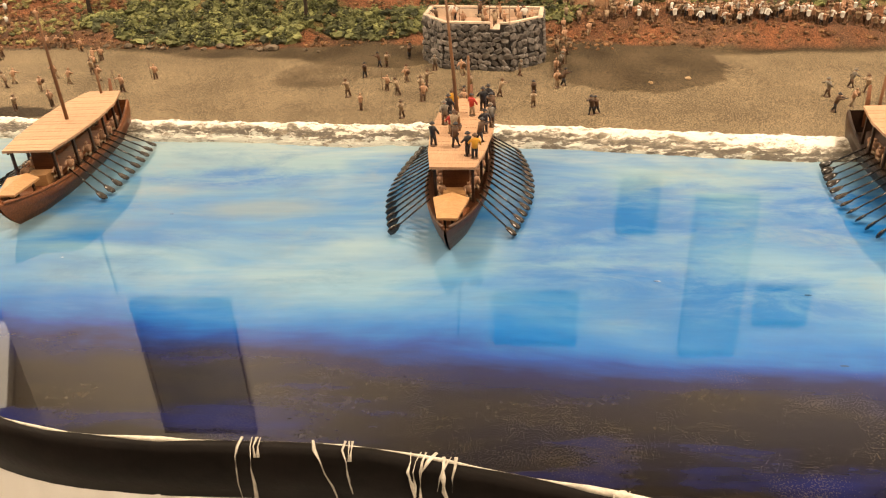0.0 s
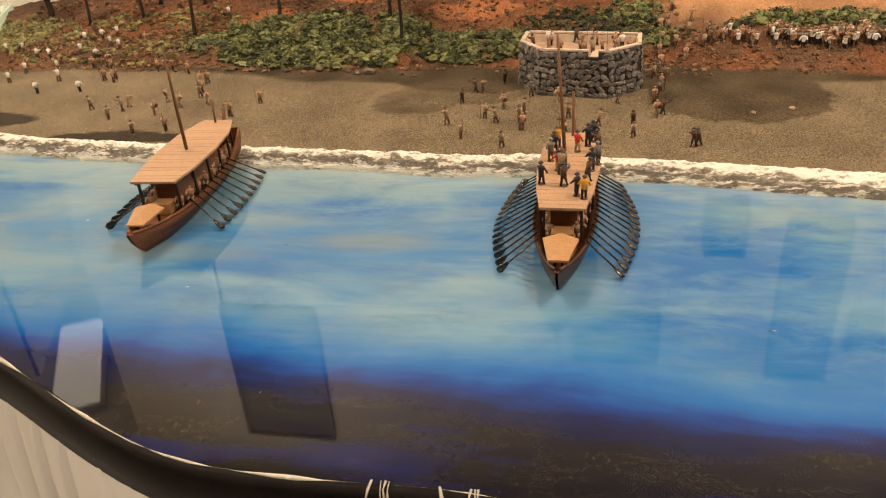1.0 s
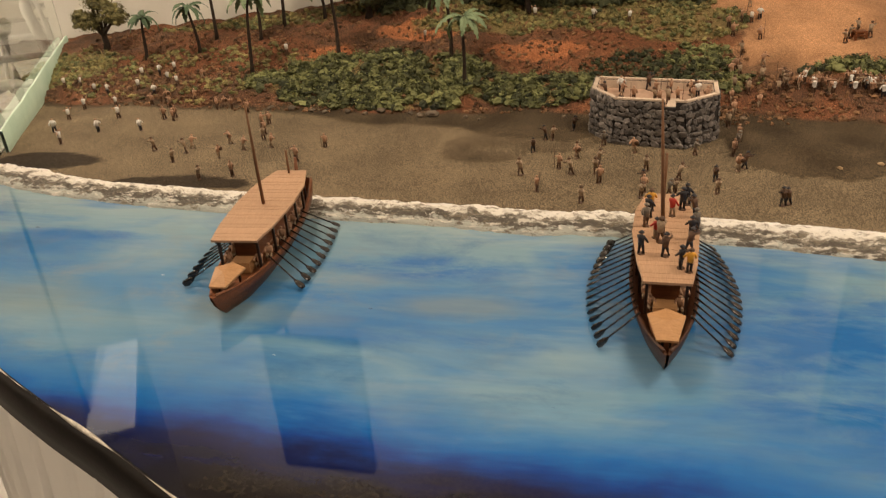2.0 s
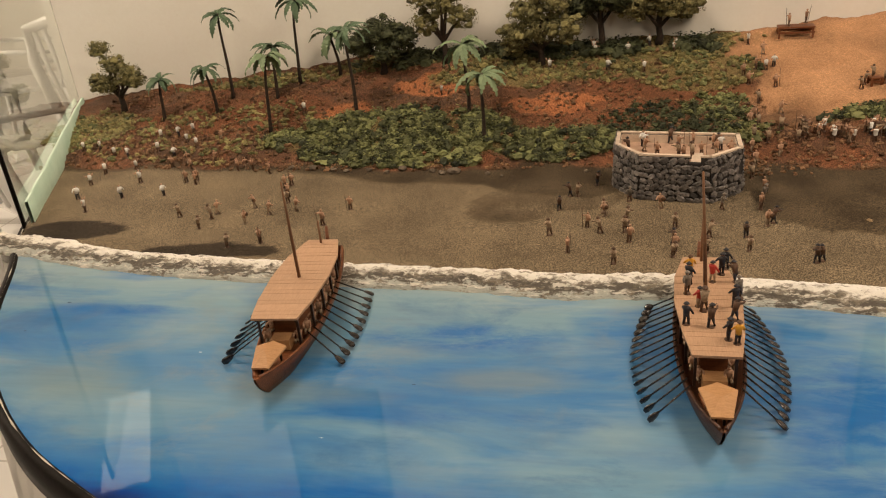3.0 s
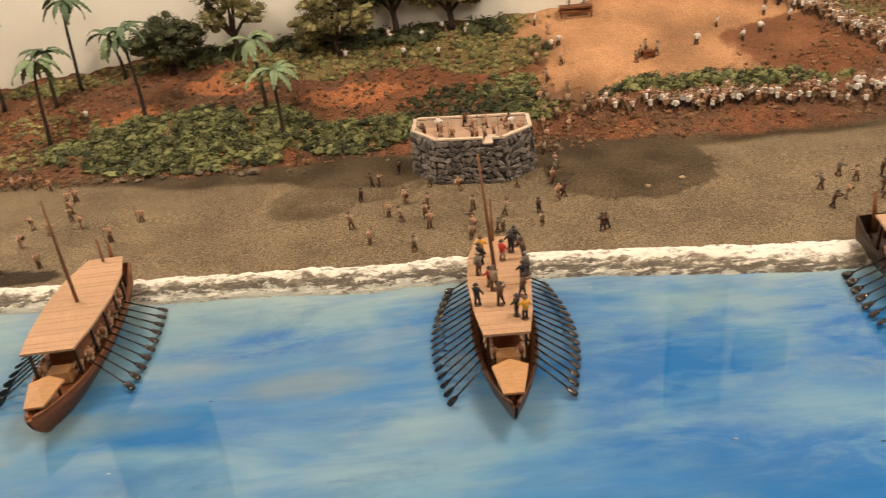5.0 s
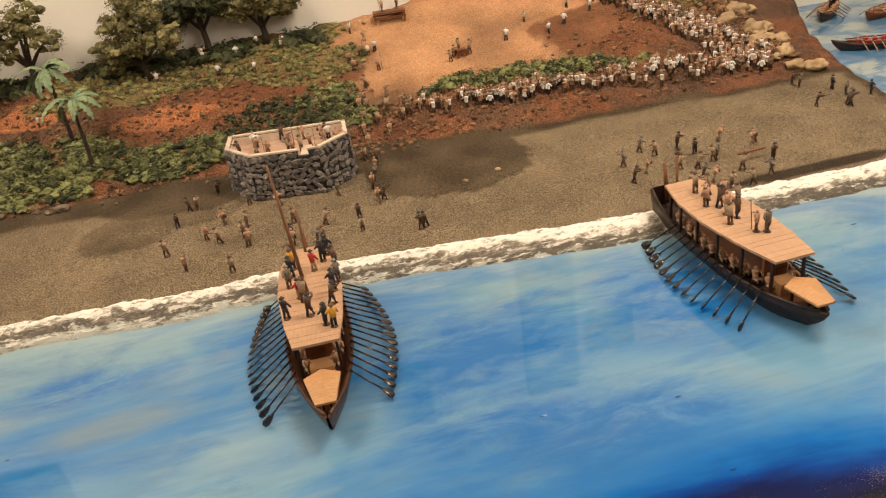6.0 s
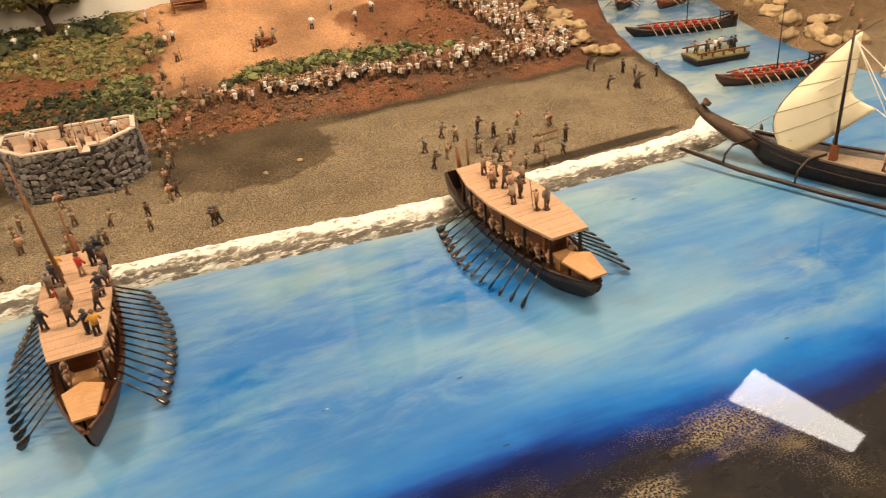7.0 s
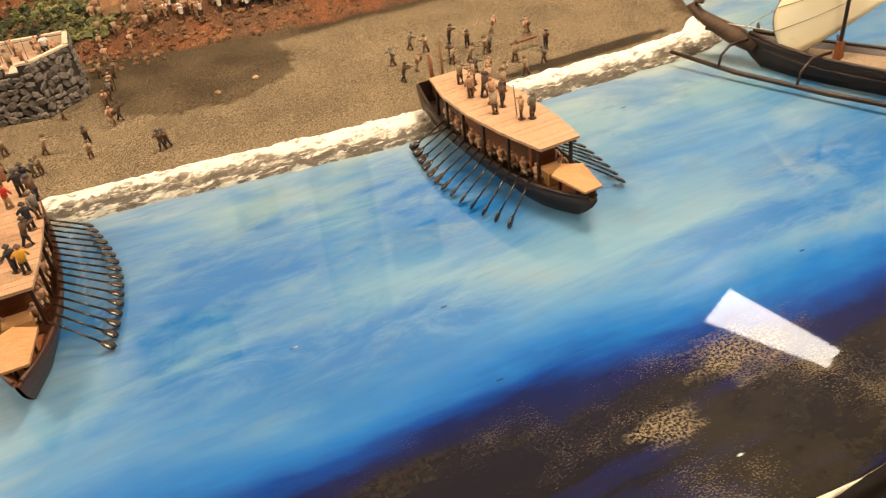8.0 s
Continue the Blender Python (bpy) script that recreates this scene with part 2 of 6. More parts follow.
def water_material():
    """Brushed paint in bands along the shore, under a glossy varnish."""
    n = Nodes("painted_water")
    sep = n.t.nodes.new("ShaderNodeSeparateXYZ")
    n.put(sep.inputs[0], n.pos)
    streak = n.noise(1.0, 5, (3.2, 10, 1), None, 0.6, 0.5)
    swirl = n.noise(3.2, 4)
    y = n.math("ADD", sep.outputs["Y"], n.math("MULTIPLY", n.math("MINIMUM", sep.outputs["X"], 0.35), 0.085))
    y = n.math("ADD", y, n.math("MULTIPLY", n.math("MAXIMUM", n.math("MINIMUM", n.math("SUBTRACT", sep.outputs["X"], 0.42), 0.45), 0.0), 0.14))
    y = n.math("ADD", y, n.math("MULTIPLY_ADD", streak, 0.11, -0.055))
    y = n.math("ADD", y, n.math("MULTIPLY_ADD", swirl, 0.10, -0.05))
    lagoon = n.ramp(n.math("SUBTRACT", sep.outputs["X"], 0.6), [(0.50, grey(0)), (0.95, grey(0.5))])
    y = n.math("SUBTRACT", y, n.math("MULTIPLY", lagoon, n.ramp(n.math("SUBTRACT", sep.outputs["Y"], 0.6), [(0.22, grey(0)), (0.42, grey(1))])))
    f = n.math("DIVIDE", n.math("SUBTRACT", y, 0.55), 0.75)
    base = n.ramp(f, [(0.0, (0.006, 0.005, 0.006)), (0.14, (0.006, 0.006, 0.016)), (0.185, (0.004, 0.010, 0.070)), (0.215, (0.003, 0.040, 0.23)), (0.25, (0.006, 0.115, 0.39)),
                      (0.295, (0.045, 0.185, 0.41)), (0.34, (0.125, 0.265, 0.40)), (0.43, (0.120, 0.255, 0.385)), (0.54, (0.060, 0.195, 0.395)), (0.66, (0.115, 0.25, 0.37)), (0.76, (0.17, 0.29, 0.36)), (0.88, (0.29, 0.36, 0.355))])
    # broad deeper and paler brush strokes, then the fine lines of the bristles
    stroke = n.noise(1.0, 5, (2.4, 7.5, 1), None, 0.58, 0.5)
    inside = n.ramp(f, [(0.24, grey(0)), (0.34, grey(1))])
    deep = n.math("MULTIPLY", n.ramp(stroke, [(0.46, grey(0)), (0.64, grey(0.8))]), inside)
    base = n.mix(deep, base, (0.010, 0.135, 0.385, 1))
    pale_n = n.noise(1.3, 5, (2.2, 7, 1), None, 0.58, 0.5)
    pale = n.math("MULTIPLY", n.ramp(pale_n, [(0.52, grey(0)), (0.70, grey(0.65))]), inside)
    base = n.mix(pale, base, (0.22, 0.33, 0.38, 1))
    smudge = n.ramp(n.noise(1.0, 6, (7, 12, 1), None, 0.68, 0.4), [(0.50, grey(0)), (0.70, grey(0.6))])
    base = n.mix(n.math("MULTIPLY", smudge, inside), base, n.ramp(n.noise(2.6, 2), [(0.42, (0.03, 0.12, 0.27)), (0.55, (0.19, 0.26, 0.28))]))
    # painted patches of deep blue off the boats, one with oar shadow painted in, and a beige one between them
    broken = n.ramp(n.noise(1.0, 6, (9, 22, 1), None, 0.7, 0.5), [(0.36, grey(0.25)), (0.56, grey(1))])
    # the patch at (0.60, 0.965) is part blue paint, part the oars' shadow
    for cx, cy, rx, ry, k in ((-0.14, 1.054, 0.17, 0.045, 0.85), (0.34, 0.945, 0.15, 0.14, 0.95), (-0.66, 1.112, 0.17, 0.022, 0.9), (0.60, 0.965, 0.14, 0.14, 1.0), (0.85, 0.73, 0.20, 0.045, 0.75), (0.99, 0.77, 0.18, 0.08, 0.9), (0.37, 0.80, 0.15, 0.07, 0.9), (-0.10, 0.895, 0.20, 0.02, 0.6), (0.44, 0.765, 0.16, 0.06, 0.8)):
        base = n.mix(n.math("MULTIPLY", n.spot(cx, cy, rx, ry, 1.6), n.math("MULTIPLY", broken, k)), base, (0.006, 0.115, 0.37, 1))
    for cx, cy, rx, ry, k in ((-0.05, 0.968, 0.11, 0.035, 0.6), (-0.30, 0.93, 0.14, 0.03, 0.45), (-0.62, 0.94, 0.10, 0.06, 0.5)):
        base = n.mix(n.math("MULTIPLY", n.spot(cx, cy, rx, ry), k), base, (0.17, 0.235, 0.245, 1))
    bristle = n.noise(1.0, 5, (7, 85, 1), None, 0.65, 0.3)
    base = n.mix(1.0, base, n.ramp(bristle, [(0.3, grey(0.94)), (0.7, grey(1.06))]), "MULTIPLY")
    # brown wash, blue glaze and sandy specks on the dark strip
    strip = n.ramp(f, [(0.15, grey(1)), (0.21, grey(0))])
    wash = n.math("MULTIPLY", n.ramp(n.noise(1.0, 6, (3, 11, 1), None, 0.7, 0.3), [(0.47, grey(0)), (0.62, grey(0.85))]), strip)
    base = n.mix(wash, base, n.ramp(n.noise(170, 3, None, None, 0.7), [(0.35, (0.008, 0.007, 0.006)), (0.65, (0.034, 0.027, 0.017))]))
    tint = n.math("MULTIPLY", n.ramp(n.noise(1.3, 5, (3, 12, 1)), [(0.52, grey(0)), (0.64, grey(0.9))]), strip)
    base = n.mix(tint, base, (0.006, 0.010, 0.075, 1))
    blot = n.noise(13, 4)
    grain = n.noise(720, 1)
    east = n.ramp(sep.outputs["X"], [(0.0, grey(0.05)), (0.34, grey(0.12)), (0.50, grey(0.25)), (0.60, grey(0.55)), (0.72, grey(0.5)), (0.80, grey(0.08))])
    specks = n.math("MULTIPLY", n.ramp(n.math("MULTIPLY_ADD", blot, 0.75, n.math("MULTIPLY", grain, 0.65)), [(0.80, grey(0)), (0.84, grey(0.8))]), east)
    specks = n.math("MULTIPLY", specks, n.ramp(f, [(0.17, grey(1)), (0.24, grey(0))]))
    sandy = n.math("MULTIPLY", n.math("MAXIMUM", n.spot(0.683, 0.612, 0.060, 0.032, 2.2, 60), n.spot(0.582, 0.578, 0.032, 0.018, 2.2, 60)), n.ramp(n.noise(420, 2, None, None, 0.7), [(0.46, grey(0)), (0.56, grey(0.85))]))
    # brown-grey layer that grows towards the right end of the strip
    east_wash = n.math("MULTIPLY", n.ramp(n.noise(6, 5, None, None, 0.7), [(0.42, grey(0)), (0.62, grey(0.7))]), n.math("MULTIPLY", n.ramp(sep.outputs["X"], [(0.45, grey(0)), (0.65, grey(1))]), n.ramp(f, [(0.10, grey(1)), (0.18, grey(0))])))
    base = n.mix(east_wash, base, (0.032, 0.028, 0.020, 1))
    base = n.mix(n.math("MAXIMUM", specks, sandy), base, (0.23, 0.185, 0.115, 1))
    # cloudy patches of deeper blue in the lagoon, its dark shadows and reflections put into the colour
    back = n.math("MULTIPLY", n.ramp(n.math("SUBTRACT", sep.outputs["Y"], 1.0), [(0.22, grey(0)), (0.34, grey(1))]), n.ramp(n.math("SUBTRACT", sep.outputs["X"], 0.5), [(0.25, grey(0)), (0.4, grey(1))]))
    cloud = n.ramp(n.noise(9, 5, None, None, 0.6, 0.4), [(0.46, grey(0)), (0.56, grey(0.85))])
    base = n.mix(n.math("MULTIPLY", back, cloud), base, (0.045, 0.15, 0.30, 1))
    # a few flecks of white and dark left by the brush
    fleck = n.t.nodes.new("ShaderNodeTexVoronoi")
    fleck.inputs["Scale"].default_value = 22
    squeeze = n.t.nodes.new("ShaderNodeMapping")
    squeeze.inputs["Scale"].default_value = (0.6, 1.5, 1)
    n.put(squeeze.inputs["Vector"], n.pos)
    n.put(fleck.inputs["Vector"], squeeze.outputs["Vector"])
    tone = n.t.nodes.new("ShaderNodeSeparateColor")
    n.put(tone.inputs[0], fleck.outputs["Color"])
    few = n.math("MULTIPLY", n.ramp(tone.outputs[0], [(0.62, grey(0)), (0.66, grey(1))]), n.ramp(n.math("MULTIPLY_ADD", n.noise(160, 2), 0.06, fleck.outputs["Distance"]), [(0.065, grey(0.85)), (0.085, grey(0))]))
    base = n.mix(few, base, n.ramp(n.noise(23, 1), [(0.56, (0.012, 0.04, 0.09)), (0.60, (0.6, 0.75, 0.8))]))
    n.bump(n.math("ADD", n.noise(1.0, 4, (30, 150, 1)), n.math("MULTIPLY", n.noise(9, 2), 1.5)), 0.008, 0.0012)
    m = n.end(base, 0.022, 0.0, 0.39)
    return m


def foam_material():
    n = Nodes("foam_plaster")
    a = n.t.nodes.new("ShaderNodeAttribute")
    a.attribute_name = "across"
    w = n.noise(1.0, 6, (26, 60, 60), None, 0.72)
    sep = n.t.nodes.new("ShaderNodeSeparateXYZ")
    n.put(sep.inputs[0], n.pos)
    bleach = n.ramp(sep.outputs["X"], [(0.0, grey(0.0)), (0.55, grey(0.21))])
    v = n.math("ADD", n.math("ADD", a.outputs["Fac"], n.math("SUBTRACT", bleach, 0.15)), n.math("MULTIPLY_ADD", w, 1.3, -0.65))
    col = n.ramp(v, [(0.0, (0.42, 0.43, 0.38)), (0.06, (0.10, 0.085, 0.065)), (0.26, (0.085, 0.072, 0.055)), (0.38, (0.26, 0.225, 0.175)), (0.50, (0.80, 0.76, 0.68)), (0.9, (0.88, 0.85, 0.80))])
    streaks = n.noise(1.0, 5, (30, 150, 120), None, 0.65)
    col = n.mix(n.ramp(streaks, [(0.54, grey(0)), (0.62, grey(0.85))]), col, (0.74, 0.70, 0.61, 1))
    col = n.mix(n.ramp(n.noise(1.0, 5, (45, 110, 60), None, 0.7), [(0.55, grey(0)), (0.62, grey(0.8))]), col, (0.20, 0.165, 0.115, 1))
    n.bump(n.math("ADD", w, streaks), 1.0, 0.005)
    return n.end(col, 0.6)


def glass_material():
    n = Nodes("clear_glass")
    n.bsdf.inputs["Transmission Weight"].default_value = 1.0
    n.bsdf.inputs["IOR"].default_value = 1.45
    return n.end((0.93, 0.98, 0.95, 1), 0.01)


def tile_material():
    n = Nodes("white_tile")
    b = n.t.nodes.new("ShaderNodeTexBrick")
    b.offset = 0.0
    for key, v in (("Scale", 1.0), ("Mortar Size", 0.004), ("Brick Width", 0.4), ("Row Height", 0.4), ("Color1", (0.74, 0.73, 0.71, 1)), ("Color2", (0.78, 0.77, 0.75, 1)), ("Mortar", (0.5, 0.48, 0.45, 1))):
        b.inputs[key].default_value = v
    n.put(b.inputs["Vector"], n.pos)
    return n.end(b.outputs["Color"], 0.18)


ground_mat, water_mat, foam_mat, glass, tile = ground_material(), water_material(), foam_material(), glass_material(), tile_material()
glow = Nodes("lamp_diffuser")
glow.bsdf.inputs["Emission Color"].default_value = (1.0, 0.9, 0.75, 1)
glow.bsdf.inputs["Emission Strength"].default_value = 1.2
lamp_glow = glow.end((0.9, 0.9, 0.9, 1), 0.5)
glow = Nodes("panel_diffuser")
glow.bsdf.inputs["Emission Color"].default_value = (1.0, 0.95, 0.9, 1)
glow.bsdf.inputs["Emission Strength"].default_value = 9.5
panel_glow = glow.end((0.9, 0.9, 0.9, 1), 0.5)


# ---------------------------------------------------------------- mesh helpers
def box(bm, sx, sy, sz, m=Matrix(), taper=1.0, mi=0):
    """A box on its base; taper scales its top."""
    vs = [bm.verts.new(m @ Vector((x * sx / 2 * k, y * sy / 2 * k, z * sz))) for z, k in ((0, 1), (1, taper)) for x, y in ((-1, -1), (1, -1), (1, 1), (-1, 1))]
    for f in ((3, 2, 1, 0), (4, 5, 6, 7), (0, 1, 5, 4), (1, 2, 6, 5), (2, 3, 7, 6), (3, 0, 4, 7)):
        bm.faces.new([vs[i] for i in f]).material_index = mi


def tube(bm, pts, radii, seg=6, mi=0, flat=1.0):
    """A tapered tube along points, closed at both ends; flat squashes it."""
    rings = []
    pts = [Vector(p) for p in pts]
    for i, p in enumerate(pts):
        d = (pts[min(i + 1, len(pts) - 1)] - pts[max(i - 1, 0)]).normalized()
        a = d.cross(Vector((0, 0, 1)) if abs(d.z) < 0.95 else Vector((0, 1, 0))).normalized()
        b = a.cross(d)
        r = radii[i] if isinstance(radii, (list, tuple)) else radii
        rings.append([bm.verts.new(p + a * (r * math.cos(t)) + b * (r * flat * math.sin(t))) for t in (2 * math.pi * k / seg for k in range(seg))])
    for u, v in zip(rings, rings[1:]):
        for k in range(seg):
            f = bm.faces.new((u[k], u[(k + 1) % seg], v[(k + 1) % seg], v[k]))
            f.material_index, f.smooth = mi, True
    bm.faces.new(list(reversed(rings[0]))).material_index = mi
    bm.faces.new(rings[-1]).material_index = mi


def ball(bm, r, m, mi=0, sub=1):
    out = bmesh.ops.create_icosphere(bm, subdivisions=sub, radius=r, matrix=m)
    for f in {f for v in out["verts"] for f in v.link_faces}:
        f.material_index, f.smooth = mi, True


def prism(bm, outline, z0, z1, mi=0):
    """An upright prism over a plan outline (anticlockwise)."""
    lo = [bm.verts.new((x, y, z0)) for x, y in outline]
    hi = [bm.verts.new((x, y, z1)) for x, y in outline]
    for k in range(len(lo)):
        j = (k + 1) % len(lo)
        bm.faces.new((lo[k], lo[j], hi[j], hi[k])).material_index = mi
    bm.faces.new(list(reversed(lo))).material_index = mi
    bm.faces.new(hi).material_index = mi


def mesh_of(name, bm, *mats):
    bmesh.ops.recalc_face_normals(bm, faces=bm.faces)
    me = bpy.data.meshes.new(name)
    bm.to_mesh(me)
    bm.free()
    for m in mats:
        me.materials.append(m)
    return me


def thing(name, bm, mats, label, category, group="", kind="", m=None):
    ob = new(name, mesh_of(name, bm, *(mats if isinstance(mats, (list, tuple)) else [mats])))
    if m is not None:
        ob.matrix_world = m
    return tagged(ob, label, category, group, kind)


def base(name, m, label, category, group="", kind=""):
    ob = new(name)
    ob.empty_display_size = 0.02
    ob.matrix_world = m
    return tagged(ob, label, category, group, kind)


def part(name, bm, material, parent, label="", m=None):
    ob = new(name, bm if isinstance(bm, bpy.types.Mesh) else mesh_of(name, bm, material))
    ob.parent = parent
    if m is not None:
        ob.matrix_basis = m
    if label:
        ob["label"] = label
    return ob


def soft_edges(ob, width=0.001, seg=2):
    mod = ob.modifiers.new("bevel", "BEVEL")
    mod.width, mod.segments, mod.limit_method = width, seg, "ANGLE"
    return ob


def lerp(x, xs, ys):
    return float(np.interp(x, xs, ys))


def smooth_curve(ctrl, step):
    """Points along a smooth curve through plan points."""
    out = []
    c = [Vector((*p, 0)) for p in ctrl]
    c = [2 * c[0] - c[1]] + c + [2 * c[-1] - c[-2]]
    for a, b, d, e in zip(c, c[1:], c[2:], c[3:]):
        n = max(1, int((d - b).length / step))
        for k in range(n):
            t = k / n
            out.append(0.5 * ((2 * b) + (d - a) * t + (2 * a - 5 * b + 4 * d - e) * t * t + (3 * b - a - 3 * d + e) * t ** 3))
    return out + [c[-2]]


# ---------------------------------------------------------------- room
def room():
    def slab(name, x0, x1, y0, y1, z0, z1, mat, label):
        bm = bmesh.new()
        prism(bm, [(x0, y0), (x1, y0), (x1, y1), (x0, y1)], z0, z1)
        return thing(name, bm, mat, label, name.split("_")[0], kind="structure")
    slab("floor", -6, 4.5, -3, 7, FLOOR - 0.1, FLOOR, tile, "glossy white tiled floor of the exhibition room")
    slab("ceiling", -6, 4.5, -3, 7, CEIL, CEIL + 0.1, ceiling_paint, "plain white painted ceiling of the room")
    slab("wall_back", -1.42, 4.5, WALL_Y, WALL_Y + 0.1, FLOOR, CEIL, plaster, "cream painted partition wall behind the model landscape")
    slab("wall_north", -6.1, 4.6, 7, 7.1, FLOOR, CEIL, plaster, "cream painted far wall of the room")
    # south and east walls are unseen, kept dark to soak up bounced light
    slab("wall_south", -6.1, 4.6, -3.1, -3, FLOOR, CEIL, bounce_cut, "unseen dark brown wall at the visitors' side, added to cut bounced light")
    slab("wall_west", -6.1, -6, -3, 7, FLOOR, CEIL, plaster, "cream painted side wall of the room")
    slab("wall_east", 4.5, 4.6, -3, 7, FLOOR, CEIL, bounce_cut, "unseen dark brown end wall of the room, added to cut bounced light")
    # housings for LAMPS, all but the fifth added with no known source
    for lx, ly, sx, sy, turn, watt in LAMPS:
        ob = base("ceiling_light", pose(lx, ly, CEIL, 0, 0, turn), "flat warm white ceiling light panel, all but one added unseen", "ceiling light", "ceiling light panels")
        bm = bmesh.new()
        for a, b, w, d in ((-sx / 2 - 0.01, 0, 0.02, sy + 0.04), (sx / 2 + 0.01, 0, 0.02, sy + 0.04), (0, -sy / 2 - 0.01, sx, 0.02), (0, sy / 2 + 0.01, sx, 0.02)):
            box(bm, w, d, 0.03, pose(a, b, -0.03))
        part("frame", bm, steel, ob)
        bm = bmesh.new()
        box(bm, sx, sy, 0.01, pose(0, 0, -0.02))
        part("diffuser", bm, lamp_glow, ob, "glowing warm white diffuser")
    # a tapered panel that hangs just under the ceiling, by the partition
    ob = base("ceiling_light", pose(0, 0, 0), "tapered white light panel hung under the ceiling, switched on", "ceiling light", "ceiling light panels")
    quad = [(2.102, 1.991), (2.278, 1.568), (2.382, 1.606), (2.319, 2.087)]
    bm = bmesh.new()
    prism(bm, quad, 1.60, 1.604)
    part("diffuser", bm, panel_glow, ob, "glowing white diffuser")
    bm = bmesh.new()
    prism(bm, quad, 1.6045, CEIL)
    part("housing", bm, steel, ob)
    # prints that hang high on the partition and show in the varnish
    for x0, x1, z0, z1 in ((0.735, 0.885, 0.55, 1.05), (0.18, 0.415, 0.86, 1.02), (-0.96, -0.65, 0.90, 1.42), (0.525, 0.62, 0.50, 0.64), (0.935, 1.07, 0.83, 0.94)):
        w, h = x1 - x0, z1 - z0
        ob = base("framed_print", pose((x0 + x1) / 2, WALL_Y, z0), "dark framed print hanging on the cream partition wall", "picture", "prints on the wall")
        bm = bmesh.new()
        box(bm, w, 0.008, h, pose(0, -0.008, 0))
        part("print", bm, poster, ob)
        bm = bmesh.new()
        for a, z, sx, sz in ((-w / 2, 0, 0.012, h), (w / 2, 0, 0.012, h), (0, -0.006, w + 0.012, 0.012), (0, h - 0.006, w + 0.012, 0.012)):
            box(bm, sx, 0.014, sz, pose(a, -0.012, z))
        part("frame", bm, frame_dark, ob)


room()


def plastic_chair():
    ob = base("plastic_chair", pose(0, 0, FLOOR), "white moulded plastic armchair standing on the tiled floor", "chair", "plastic chairs")
    for sx in (-1, 1):
        for sy in (-1, 1):
            bm = bmesh.new()
            tube(bm, [(sx * 0.25, sy * 0.24, 0), (sx * 0.235, sy * 0.22, 0.22), (sx * 0.22, sy * 0.20, 0.42)], [0.022, 0.026, 0.032], 8, flat=0.6)
            part("leg", bm, chair_white, ob)
        bm = bmesh.new()
        tube(bm, [(sx * 0.25, -0.20, 0.41), (sx * 0.27, -0.19, 0.62), (sx * 0.27, 0.0, 0.64), (sx * 0.25, 0.2, 0.66), (sx * 0.23, 0.24, 0.70)], [0.024, 0.026, 0.028, 0.026, 0.02], 8, flat=0.55)
        part("armrest", bm, chair_white, ob)
    bm = bmesh.new()
    box(bm, 0.47, 0.45, 0.03, pose(0, 0, 0.40), 0.97)
    soft_edges(part("seat", bm, chair_white, ob), 0.012, 3)
    back = bmesh.new()
    tube(back, [(-0.22, 0.21, 0.42), (-0.23, 0.26, 0.66), (-0.17, 0.29, 0.84), (0, 0.30, 0.88), (0.17, 0.29, 0.84), (0.23, 0.26, 0.66), (0.22, 0.21, 0.42)], 0.028, 8)
    back = part("backrest", back, chair_white, ob)
    for k in range(-2, 3):
        bm = bmesh.new()
        tube(bm, [(k * 0.07, 0.215, 0.42), (k * 0.07, 0.26, 0.64), (k * 0.065, 0.295, 0.86)], 0.019, 6, flat=0.5)
        part("slat", bm, chair_white, back)
    return ob


chair = plastic_chair()
chair.matrix_world = pose(-1.95, 2.62, FLOOR, 0, 0, 150)
for x, y, a in ((-2.75, 3.0, 100), (-2.5, 3.9, 170), (-3.4, 4.4, 120), (-3.6, 3.3, 60)):
    copy_thing(chair, pose(x, y, FLOOR, 0, 0, a))


# ---------------------------------------------------------------- the model's table
RIM = smooth_curve([(-1.39, WALL_Y), (-1.20, 1.73), (-1.04, 1.40), (-0.94, 1.24), (-0.857, 1.097), (-0.771, 0.978), (-0.677, 0.882), (-0.578, 0.806), (-0.465, 0.744), (-0.357, 0.692),
                    (-0.233, 0.628), (-0.137, 0.590), (-0.04, 0.578), (0.117, 0.577), (0.237, 0.555), (0.40, 0.520), (0.63, 0.483), (0.824, 0.50), (1.10, 0.545), (1.45, 0.64), (1.75, 0.84), (1.93, 1.20), (1.98, 1.60), (2.0, WALL_Y)], 0.02)


def offset(curve, d):
    out = []
    for i, p in enumerate(curve):
        t = (curve[min(i + 1, len(curve) - 1)] - curve[max(i - 1, 0)]).normalized()
        out.append(p + Vector((t.y, -t.x, 0)) * -d)
    return out


def ribbon(bm, rows, mi=0):
    """Quads between rows of points of the same length."""
    vr = [[bm.verts.new(p) for p in r] for r in rows]
    for a, b in zip(vr, vr[1:]):
        for k in range(len(a) - 1):
            f = bm.faces.new((a[k], a[k + 1], b[k + 1], b[k]))
            f.material_index, f.smooth = mi, True


OUT = 1 if (offset(RIM, 0.1)[len(RIM) // 2].y < RIM[len(RIM) // 2].y) else -1


